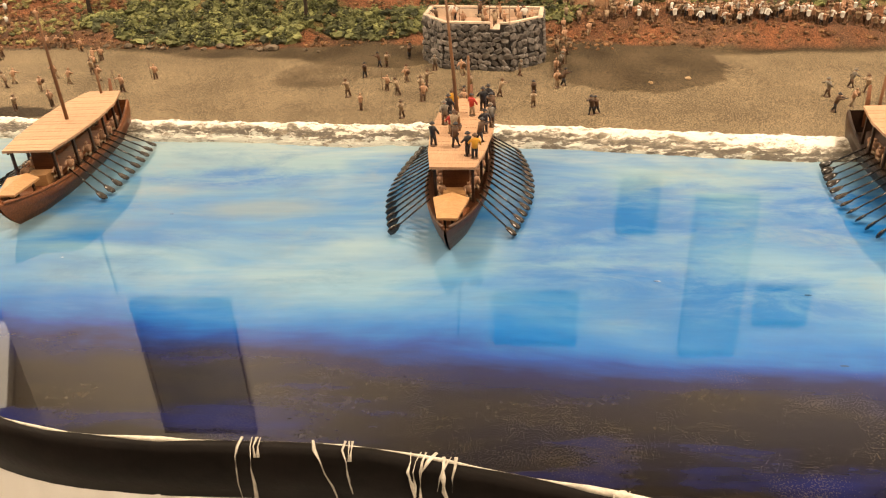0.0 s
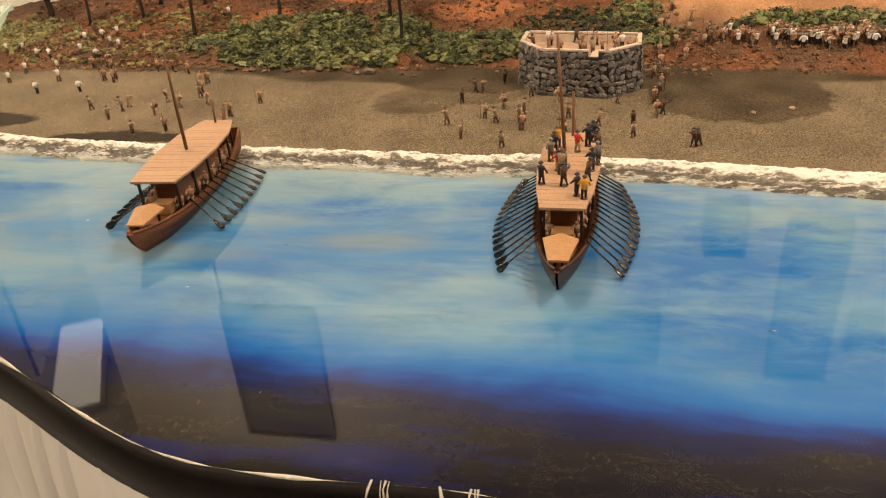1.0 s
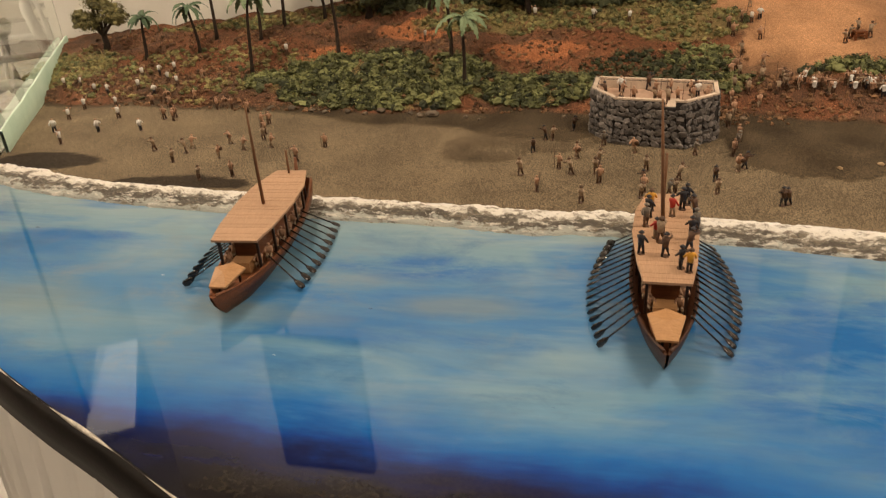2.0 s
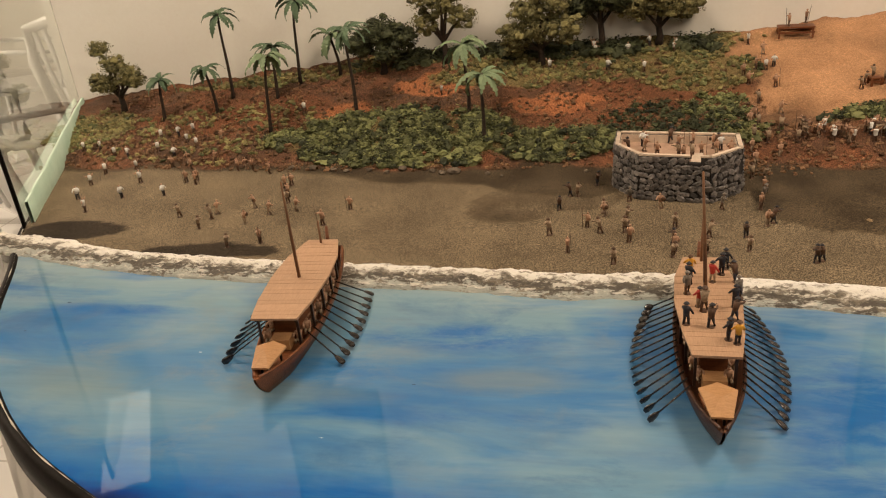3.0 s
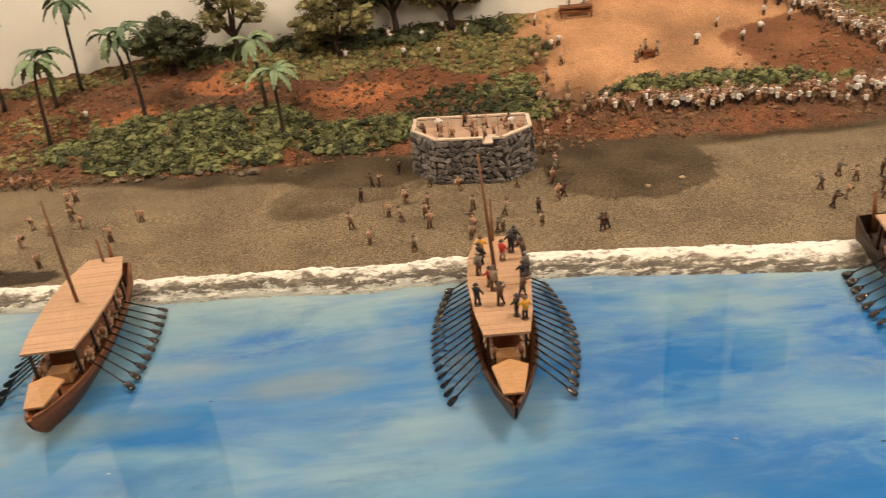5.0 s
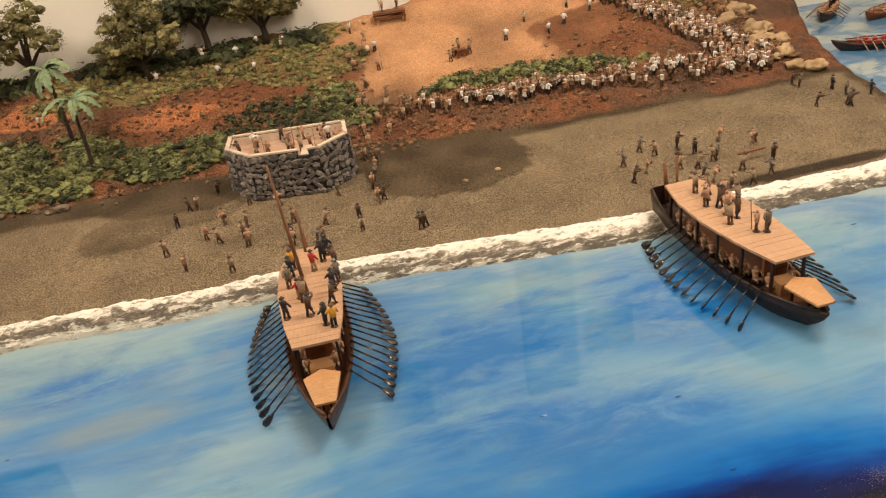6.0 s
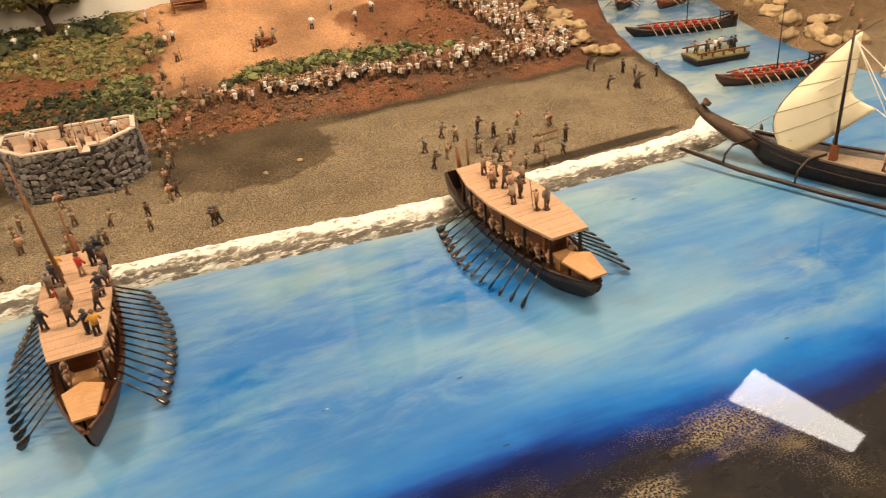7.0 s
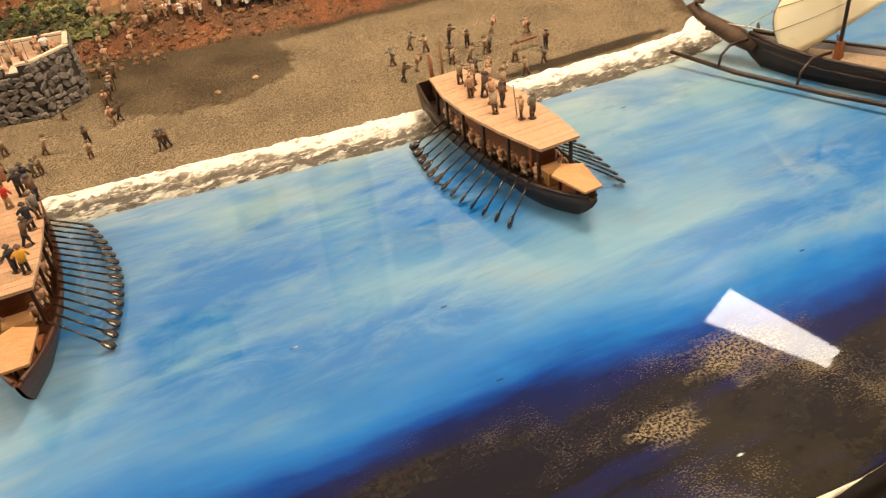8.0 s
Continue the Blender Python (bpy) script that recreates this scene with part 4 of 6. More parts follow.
    for sgn in (-1, 1):
        for k in range(oars):
            t = k / (oars - 1)
            tip = Vector((sgn * (reach + bow * math.sin(math.pi * t)), first + (last - first) * t, 0.004))
            sweep = lerp(t, [0, 1], [0.026, -0.014])
            y = tip.y + sweep + 0.002 * noise.noise(Vector((k * 3.1, sgn, 0)))
            s = min(1, y / 0.335)
            w = half_beam(s, 0.037, bluff)
            h = Vector((sgn * (w - 0.002), y, 0.034))
            d = tip - h
            q = Vector((1, 0, 0)).rotation_difference(d)
            part("oar", OAR, None, ob, m=Matrix.LocRotScale(h, q, (d.length / 0.062, 1, 1)))
    return ob


wood_hull = plain("dark_hull_wood", (0.030, 0.011, 0.006, 1), (0.115, 0.043, 0.018, 1), 30, 0.45, 0.3, 500, (1, 14, 14), 0.2)
BOAT_A = pose(-0.340, 0.898, 0, 0, 0, 3.2)
BOAT_B = pose(0.170, 0.843, 0, 0, 0, -1.5)
BOAT_C = pose(0.694, 0.818, 0, 0, 0, 1.8)
galley(BOAT_A, wood_boat, 10, 0.085, 0.262, 0.208, 0.106, "brown wooden model galley with empty plank roof and bare mast", 0.081, 0.006, ROOF_A)
galley(BOAT_B, wood_hull, 16, 0.055, 0.290, 0.232, 0.130, "brown wooden model galley crowded with figurines on its roof", 0.069, 0.019, ROOF_B, lean=-0.012)
galley(BOAT_C, wood_dark, 13, 0.045, 0.262, 0.0, 0.105, "dark wooden model galley with plank roof beside the surf", 0.074, 0.017, ROOF_C, 3.0, 0.003, -0.016)


# ---------------------------------------------------------------- figurines
def figure_mesh(name, top, legs, kind="stand", hat=None, tool=""):
    """A plain toy figure, 27 mm tall."""
    bm = bmesh.new()
    k = 0.0275
    seated = kind == "sit"
    hip = 0.12 if seated else 0.47
    if seated:
        for s in (-1, 1):
            tube(bm, [(s * 0.07 * k, 0, hip * k), (s * 0.09 * k, -0.26 * k, hip * k), (s * 0.09 * k, -0.28 * k, 0)], [0.065 * k, 0.055 * k, 0.045 * k], 6, 1)
    else:
        for s in (-1, 1):
            a = 0.12 if kind in ("run", "aim") else 0.04
            tube(bm, [(s * 0.095 * k, s * a * k - 0.05 * k, 0.01 * k), (s * 0.09 * k, s * a * k, 0.03 * k), (s * 0.08 * k, s * 0.35 * a * k - 0.02 * k, 0.25 * k), (s * 0.06 * k, 0, hip * k)], [0.045 * k, 0.052 * k, 0.062 * k, 0.080 * k], 6, 1)
    lean = -0.10 * k if kind in ("run", "aim") else 0
    tube(bm, [(0, 0, (hip - 0.04) * k), (0, lean * 0.4, (hip + 0.15) * k), (0, lean, (hip + 0.34) * k), (0, lean, (hip + 0.39) * k)], [0.135 * k, 0.140 * k, 0.185 * k, 0.07 * k], 7, 0, 0.75)
    ball(bm, 0.082 * k, pose(0, lean * 1.2, (hip + 0.475) * k), 2)
    sh = Vector((0, lean, (hip + 0.33) * k))
    ends = {"stand": ((0.26, -0.08, -0.26), (0.22, -0.16, -0.20)), "run": ((0.2, -0.25, -0.12), (0.2, 0.2, -0.2)), "aim": ((0.08, -0.3, 0.0), (0.1, -0.24, 0.0)),
            "cheer": ((0.34, -0.12, -0.04), (0.30, -0.06, 0.22)), "sit": ((0.13, -0.3, -0.12), (0.13, -0.3, -0.12)), "spear": ((0.2, -0.22, 0.02), (0.2, 0.0, -0.28))}[kind]
    for s, e in zip((-1, 1), ends):
        a = sh + Vector((s * 0.13 * k, 0, 0))
        b = sh + Vector((s * e[0] * k, e[1] * k, e[2] * k))
        tube(bm, [a, a.lerp(b, 0.5) + Vector((s * 0.03 * k, 0, -0.02 * k)), b], [0.056 * k, 0.050 * k, 0.042 * k], 5, 0 if kind not in ("spear", "cheer") else 2)
    if hat:
        tube(bm, [(0, lean * 1.2, (hip + 0.50) * k), (0, lean * 1.2, (hip + 0.52) * k), (0, lean * 1.2, (hip + 0.60) * k)], [0.13 * k, 0.12 * k, 0.03 * k], 7, 3)
    if tool == "spear":
        tube(bm, [(-0.2 * k, -0.22 * k, 0.02 * k), (-0.2 * k, -0.3 * k, 1.35 * k)], 0.018 * k, 4, 3)
    if tool == "gun":
        tube(bm, [(0.08 * k, 0.1 * k + lean, (hip + 0.30) * k), (-0.02 * k, -0.52 * k, (hip + 0.36) * k)], 0.022 * k, 4, 3)
    if tool == "shield":
        ball(bm, 0.16 * k, pose(0.17 * k, -0.16 * k, (hip + 0.18) * k) @ Matrix.Diagonal((1, 0.3, 1, 1)), 3)
    foot = bmesh.ops.create_cone(bm, cap_ends=True, segments=8, radius1=0.17 * k, radius2=0.15 * k, depth=0.03 * k, matrix=pose(0, 0, 0.012 * k))
    for face in {face for v in foot["verts"] for face in v.link_faces}:
        face.material_index = 4
    return mesh_of(name, bm, top, legs, skin, hat or brown_paint, brown_paint)


FIG = {
    "white": figure_mesh("figure_white", shirt_white, brown_paint, "cheer"),
    "white2": figure_mesh("figure_white", shirt_white, dark_paint, "stand"),
    "tan": figure_mesh("figure_tan", skin, brown_paint, "spear", None, "spear"),
    "tan2": figure_mesh("figure_tan", skin, tan_paint, "run", None, "shield"),
    "tan3": figure_mesh("figure_tan", tan_paint, brown_paint, "aim", brown_paint, "gun"),
    "dark": figure_mesh("figure_dark", dark_paint, dark_paint, "stand", dark_paint),
    "dark2": figure_mesh("figure_dark", brown_paint, dark_paint, "aim", dark_paint, "gun"),
    "dark3": figure_mesh("figure_dark", steel_paint, brown_paint, "run", steel_paint),
    "yellow": figure_mesh("figure_yellow", yellow_paint, dark_paint, "stand", brown_paint),
    "red": figure_mesh("figure_red", red_paint, tan_paint, "stand", dark_paint),
    "rower": figure_mesh("figure_rower", skin, tan_paint, "sit"),
    "red_rower": figure_mesh("figure_rower", red_paint, brown_paint, "sit"),
}
WORDS = {"white": "painted figurine in white shirt, arms raised,", "white2": "painted figurine in white shirt, dark trousers,", "tan": "bare-chested painted figurine with spear",
         "tan2": "bare-chested painted figurine with shield", "tan3": "painted figurine in tan, aiming a gun,", "dark": "painted figurine in dark clothes and hat",
         "dark2": "painted figurine in brown coat with gun", "dark3": "painted figurine in grey armour and helmet", "yellow": "painted figurine in bright yellow shirt",
         "red": "painted figurine in red shirt", "rower": "seated bare-chested rower figurine", "red_rower": "seated rower figurine in red"}
JOINED = {}
rng = random.Random(11)


def figurine(key, x, y, z, turn, where, group, join=""):
    s = rng.uniform(0.92, 1.08)
    if join:
        JOINED.setdefault(join, []).append((key, pose(x, y, z, 0, 0, turn) @ Matrix.Scale(s, 4)))
        return
    ob = new("figurine", FIG[key])
    ob.matrix_world = Matrix.LocRotScale((x, y, z), Euler((rng.uniform(-0.06, 0.06), rng.uniform(-0.06, 0.06), radians(turn))), (s, s, s))
    return tagged(ob, f"{WORDS[key]} {where}".replace(", on", " on"), "figurine", group)


def squad(places, keys, turn, where, group, spread=50):
    for x, y in places:
        figurine(rng.choice(keys), x, y, ground_z(x, y), turn + rng.uniform(-spread, spread), where, group)


squad([(-0.951, 1.467), (-1.011, 1.532), (-1.033, 1.612), (-0.912, 1.536), (-0.822, 1.546), (-0.919, 1.621), (-1.041, 1.681), (-0.977, 1.705), (-1.024, 1.751), (-1.164, 1.793), (-1.128, 1.801), (-0.979, 1.834),
       (-0.911, 1.759), (-0.902, 1.813), (-0.956, 1.772), (-0.900, 1.848), (-0.937, 1.840), (-0.636, 1.90), (-1.07, 1.77), (-0.86, 1.78)], ["white", "white", "white2"], 60, "on the gravel beach", "figurines in white on the beach")
squad([(-0.729, 1.438), (-0.665, 1.388), (-0.658, 1.451), (-0.584, 1.409), (-0.593, 1.479), (-0.552, 1.447), (-0.562, 1.592), (-0.504, 1.463), (-0.545, 1.532), (-0.431, 1.400), (-0.400, 1.466), (-0.576, 1.315), (-0.522, 1.332),
       (-0.782, 1.606), (-0.721, 1.685), (-0.639, 1.662), (-0.796, 1.731), (-0.893, 1.714), (-0.816, 1.815), (-0.708, 1.701), (-0.57, 1.575), (-0.535, 1.50), (-0.66, 1.43), (-0.81, 1.62), (-0.79, 1.63), (-0.69, 1.69), (-0.84, 1.70), (-0.86, 1.73)],
      ["tan", "tan2", "tan", "tan2", "tan3"], 30, "on the gravel beach", "fighting figurines on the beach", 120)
squad([(-0.031, 1.358), (0.000, 1.299), (0.069, 1.262), (-0.021, 1.456), (0.008, 1.515), (-0.004, 1.516), (0.028, 1.388), (0.049, 1.366), (0.053, 1.441), (0.092, 1.407), (0.093, 1.335), (0.148, 1.460), (0.097, 1.490),
       (0.165, 1.384), (0.159, 1.306), (0.196, 1.296), (0.213, 1.352), (0.245, 1.455), (0.267, 1.351), (0.265, 1.305), (0.304, 1.390), (0.313, 1.487), (0.33, 1.577), (0.042, 1.57), (0.304, 1.453), (0.32, 1.52), (0.055, 1.43),
       (0.315, 1.40), (0.16, 1.33), (0.088, 1.37), (0.155, 1.285), (0.205, 1.30)],
      ["tan3", "tan2", "tan", "tan3", "dark2", "dark3"], 10, "by the fort", "fighting figurines by the fort", 90)
squad([(0.350, 1.269), (0.358, 1.274)], ["dark2"], 0, "alone on the open gravel", "fighting figurines by the fort")
squad([(0.703, 1.332), (0.692, 1.270), (0.751, 1.374), (0.724, 1.293), (0.766, 1.348), (0.811, 1.357), (0.776, 1.281), (0.826, 1.326), (0.836, 1.284), (0.885, 1.354), (0.797, 1.217), (0.810, 1.190), (0.923, 1.313), (0.854, 1.232),
       (0.884, 1.201), (0.916, 1.246), (0.841, 1.180), (0.757, 1.218), (0.80, 1.27), (0.845, 1.29), (0.785, 1.30), (0.93, 1.32), (0.79, 1.235)], ["tan3", "tan3", "dark2", "dark3", "tan2"], 0, "on the beach", "landing party figurines", 120)
squad([(1.111, 1.410), (1.150, 1.515), (1.187, 1.470), (1.157, 1.381), (1.226, 1.415), (1.19, 1.435), (1.145, 1.53), (1.16, 1.39)], ["dark", "dark2", "dark3"], 60, "at the lagoon's bank", "landing party figurines")
squad([(-0.069, 2.001), (0.029, 2.075), (0.033, 2.048), (0.061, 1.995), (0.106, 2.050), (0.139, 1.983), (0.156, 2.08), (0.213, 2.07), (0.206, 2.050), (0.368, 2.07), (0.406, 1.969), (0.390, 1.965), (0.684, 1.882), (0.782, 1.878),
       (0.827, 1.902), (0.90, 1.93), (0.75, 1.95), (0.86, 1.97), (-0.31, 1.93)], ["white", "white2"], 180, "on the grassy slope", "figurines in white on the slope", 90)
squad([(0.392, 2.023), (0.344, 1.953), (0.347, 1.907), (0.345, 1.804), (0.348, 1.764), (0.330, 1.708), (0.377, 1.690), (0.396, 1.811), (0.412, 1.716), (0.312, 1.591), (0.385, 1.747), (0.335, 1.73), (0.36, 1.85), (0.335, 1.78), (0.33, 1.66),
       (0.37, 1.97), (0.40, 1.90), (0.36, 1.72)], ["tan", "tan2", "tan3"], 150, "on the dirt track", "figurines on the dirt track", 60)
# the crowd that faces the beach, in rows below the hedge and up the bank
CROWD = smooth_curve([(0.43, 1.735), (0.56, 1.70), (0.73, 1.675), (0.90, 1.645), (1.07, 1.62), (1.165, 1.63), (1.165, 1.74), (1.115, 1.84), (1.03, 1.94), (0.95, 2.05)], 0.0115)
for i, p in enumerate(CROWD):
    dense = 2 if p.x < 0.62 else (3 if p.x < 1.08 and p.y < 1.665 else 6)
    for k in range(dense):
        bank = p.y > 1.66 or p.x > 1.14
        x, y = p.x + rng.gauss(0, 0.008) - (0.020 * k if bank else 0), p.y + rng.gauss(0, 0.007) + (0.004 if bank else 0.017) * k
        figurine(rng.choice(["white", "white2", "white", "tan3", "tan", "tan2"] if p.x > 0.6 else ["white", "tan", "tan3", "tan2"]), x, y, ground_z(x, y) - 0.0005, 10 + rng.uniform(-60, 60), "", "", "figurine_crowd")


def crew(places, z, keys, where, group, turn=0.0):
    for k, (x, y) in enumerate(places):
        figurine(keys[k % len(keys)], x, y, z, turn + rng.uniform(-60, 60), where, group)


crew([(0.146, 0.99), (0.172, 0.985), (0.195, 0.952), (0.187, 0.96), (0.163, 1.03), (0.153, 1.06), (0.16, 1.105), (0.203, 1.03), (0.198, 1.0), (0.185, 1.09), (0.205, 1.125), (0.212, 1.09), (0.198, 1.11), (0.211, 1.05), (0.157, 1.085), (0.168, 1.02)],
     DECK + 0.0004, ["dark", "dark2", "yellow", "dark", "red", "dark3", "yellow", "dark", "dark2", "red", "dark", "dark2", "dark", "dark3", "dark", "tan3"], "on the galley's roof", "figurines on the galley roof", 180)
crew([(0.684, 1.072), (0.686, 1.045), (0.687, 1.02), (0.675, 0.975), (0.69, 0.945), (0.70, 0.94), (0.705, 1.04), (0.713, 1.02), (0.685, 1.0), (0.69, 0.985), (0.695, 1.06), (0.675, 1.03)],
     DECK + 0.0004, ["tan3", "tan2", "dark2", "tan3", "tan", "dark3", "tan2"], "on the dark galley's roof", "figurines on the galley roof", 180)
for m, n, line in ((BOAT_A, 9, ROOF_A), (BOAT_B, 9, ROOF_B), (BOAT_C, 11, ROOF_C)):
    for sgn in (-1, 1):
        for k in range(n):
            y = line[0][0] + 0.020 + 0.19 * k / (n - 1)
            v = m @ Vector((sgn * (lerp(y, *line) - 0.0125), y, 0.030))
            figurine("rower", v.x, v.y, v.z - 0.004, rng.uniform(-20, 20), "in the galley", "rowers in the galleys")


# ---------------------------------------------------------------- stone fort
FORT = [(0.114, 1.502), (0.227, 1.482), (0.282, 1.528), (0.286, 1.600), (0.080, 1.634), (0.075, 1.562)]


def fort():
    ob = base("stone_fort", pose(0, 0, 0), "small grey stone fort with pale coping and open front", "fort")
    cx, cy = sum(p[0] for p in FORT) / 6, sum(p[1] for p in FORT) / 6
    r = random.Random(3)
    TOP, FLR = 0.090, 0.074
    rocks = []
    for k in range(5):
        bm = bmesh.new()
        bmesh.ops.create_icosphere(bm, subdivisions=1, radius=0.5)
        for v in bm.verts:
            v.co = Vector((max(-0.42, min(0.42, v.co.x * 1.15)), v.co.y * 0.7, max(-0.40, min(0.40, v.co.z * 1.15)))) * r.uniform(0.85, 1.12)
        rocks.append(mesh_of("stone", bm, stone))
    bm = bmesh.new()
    prism(bm, FORT, 0.0, FLR)
    part("earth_floor", bm, fort_floor, ob, "pale trodden earth inside the fort")
    for a, b in zip(FORT, FORT[1:] + FORT[:1]):
        A, B = Vector((*a, 0)), Vector((*b, 0))
        u = (B - A).normalized()
        nrm = Vector((u.y, -u.x, 0))
        L = (B - A).length
        bm = bmesh.new()
        m = Matrix.Translation(A) @ Matrix((( u.x, nrm.x, 0, 0), (u.y, nrm.y, 0, 0), (0, 0, 1, 0), (0, 0, 0, 1)))
        front = abs(nrm.y + 1) < 0.1
        spans = [(0, L)] if not front else [(0, L * 0.70), (L * 0.86, L)]
        for s0, s1 in spans:
            q = [(s0, -0.006), (s1, -0.006), (s1, 0.001), (s0, 0.001)]
            lo = [bm.verts.new(m @ Vector((x, y + (0.004 if y > 0 else 0), -0.005))) for x, y in q]
            hi = [bm.verts.new(m @ Vector((x, y, TOP))) for x, y in q]
            for k in range(4):
                bm.faces.new((lo[k], lo[(k + 1) % 4], hi[(k + 1) % 4], hi[k]))
            bm.faces.new(hi)
        if front:
            q = [(L * 0.70, -0.006), (L * 0.86, -0.006), (L * 0.86, 0.001), (L * 0.70, 0.001)]
            lo, hi = [bm.verts.new(m @ Vector((x, y, -0.005))) for x, y in q], [bm.verts.new(m @ Vector((x, y, FLR + 0.006))) for x, y in q]
            for k in range(4):
                bm.faces.new((lo[k], lo[(k + 1) % 4], hi[(k + 1) % 4], hi[k]))
            bm.faces.new(hi)
        wall = part("wall", bm, mortar, ob)
        for s0, s1 in spans:
            c = bmesh.new()
            q = [(s0 - 0.001, -0.0055), (s1 + 0.001, -0.0055), (s1 + 0.001, 0.0015), (s0 - 0.001, 0.0015)]
            lo, hi = [c.verts.new(m @ Vector((x, y, TOP))) for x, y in q], [c.verts.new(m @ Vector((x, y, TOP + 0.003))) for x, y in q]
            for k in range(4):
                c.faces.new((lo[k], lo[(k + 1) % 4], hi[(k + 1) % 4], hi[k]))
            c.faces.new(hi)
            part("coping", c, coping, wall, "pale pink coping strip")
        if not front:
            c = bmesh.new()
            q = [(0.004, -0.0072), (L - 0.004, -0.0072), (L - 0.004, -0.0061), (0.004, -0.0061)]
            lo, hi = [c.verts.new(m @ Vector((x, y, FLR))) for x, y in q], [c.verts.new(m @ Vector((x, y, TOP - 0.001))) for x, y in q]
            for k in range(4):
                c.faces.new((lo[k], lo[(k + 1) % 4], hi[(k + 1) % 4], hi[k]))
            c.faces.new(hi)
            part("lining", c, coping, wall, "pale plaster lining")
        if nrm.y > 0.5:
            continue
        row, z = 0, 0.010
        while z < TOP - 0.004:
            h = r.uniform(0.007, 0.013)
            x = r.uniform(-0.004, 0.002)
            while x < L:
                w = r.uniform(0.005, 0.017)
                mid = x + w / 2
                if not (front and L * 0.70 < mid < L * 0.86 and z > FLR) and 0 < mid < L:
                    p = m @ Vector((mid, 0.0015 + 0.004 * (1 - z / TOP), min(z + h / 2 + r.uniform(-0.002, 0.002), TOP - 0.004)))
                    rot = m.to_3x3().to_4x4()
                    part("stone", rocks[r.randrange(5)], None, wall, m=Matrix.Translation(p) @ rot @ pose(0, 0, 0, r.uniform(-16, 16), r.uniform(-40, 40), r.uniform(-16, 16)) @ Matrix.Diagonal((w * 1.2, r.uniform(0.004, 0.010), h * 1.25, 1)))
                x += w
            z += h
            row += 1
    # ramp of planks at the gap
    bm = bmesh.new()
    box(bm, 0.018, 0.05, 0.003, pose(0.208, 1.512, 0.076, 4, 0, -8))
    part("ramp", bm, coping, ob)
    for k in range(17):
        t = r.random()
        x, y = r.uniform(0.095, 0.275), r.uniform(1.525, 1.615)
        figurine(rng.choice(["tan3", "tan", "tan2", "dark2", "white2"]), x, y, FLR, r.uniform(0, 360), "inside the stone fort", "defenders in the fort")


fort()


# ---------------------------------------------------------------- greenery
def crumb(seed):
    """A ragged lump of scatter foam, about one unit in radius."""
    bm = bmesh.new()
    bmesh.ops.create_icosphere(bm, subdivisions=2, radius=1.0)
    o = Vector((seed * 5.3, seed, 0))
    for v in bm.verts:
        v.co *= 1 + 0.55 * noise.noise(v.co * 1.7 + o) + 0.35 * noise.noise(v.co * 4.5 + o)
        v.co.z *= 0.75
    vs, fs = [v.co.copy() for v in bm.verts], [[v.index for v in f.verts] for f in bm.faces]
    bm.free()
    return vs, fs


CRUMBS = [crumb(k) for k in range(7)]


def flock(name, count, where, leaf, size, material, label, seed, lift=0.0, leaves=9, lump=0.6):
    """Lumps of torn foam with leaf bits, scattered where the mask allows."""
    r = random.Random(seed)
    verts, faces = [], []
    made = 0
    tries = 0
    (x0, x1), (y0, y1), mask = where
    while made < count and tries < count * 40:
        tries += 1
        x, y = r.uniform(x0, x1), r.uniform(y0, y1)
        if r.random() > mask(x, y):
            continue
        made += 1
        z = ground_z(x, y)
        s = size * r.uniform(0.4, 1.5)
        if lump:
            vs, fs = CRUMBS[r.randrange(7)]
            m = Matrix.LocRotScale((x, y, z + lift + 0.25 * lump * s), Euler((r.uniform(-0.4, 0.4), r.uniform(-0.4, 0.4), r.uniform(0, 6.3))), Vector((r.uniform(0.8, 1.4), r.uniform(0.7, 1.1), r.uniform(0.6, 1.1))) * s * lump)
            b = len(verts)
            verts += [m @ v for v in vs]
            faces += [tuple(b + i for i in f) for f in fs]
        for _ in range(leaves):
            a, e = r.uniform(0, 2 * math.pi), r.uniform(0.0, 1.0)
            rad = s * r.uniform(0.3, 1.0)
            c = Vector((x + rad * math.cos(a) * (1 - 0.4 * e), y + rad * math.sin(a) * (1 - 0.4 * e), z + lift + s * e * 0.8))
            d = Vector((math.cos(a), math.sin(a), r.uniform(-0.2, 0.9))).normalized()
            t = Vector((-math.sin(a), math.cos(a), r.uniform(-0.5, 0.5))).normalized()
            l, w = leaf * r.uniform(0.6, 1.4), leaf * r.uniform(0.35, 0.7)
            up = d.cross(t).normalized() * l * 0.25
            b = len(verts)
            verts += [c - d * l * 0.5, c + t * w + up, c + d * l * 0.6, c - t * w + up]
            faces += [(b, b + 1, b + 2), (b, b + 2, b + 3)]
    me = bpy.data.meshes.new(name)
    me.from_pydata([tuple(v) for v in verts], [], faces)
    me.materials.append(material)
    return tagged(new(name, me), label, "undergrowth", kind="stuff")


def mid_green(x, y):
    gaps = 0.12 + 0.88 * ramp01(noise.noise(Vector((x * 17, y * 17, 5))) + 0.5 * noise.noise(Vector((x * 40, y * 40, 5))), -0.35, 0.15)
    return gaps * max(blob(x, y, -0.36, 1.775, 0.27, 0.095, -4), blob(x, y, -0.05, 1.735, 0.13, 0.045), 0.9 * blob(x, y, 0.70, 1.752, 0.25, 0.026, -7), 0.6 * blob(x, y, -0.6, 1.80, 0.10, 0.05))


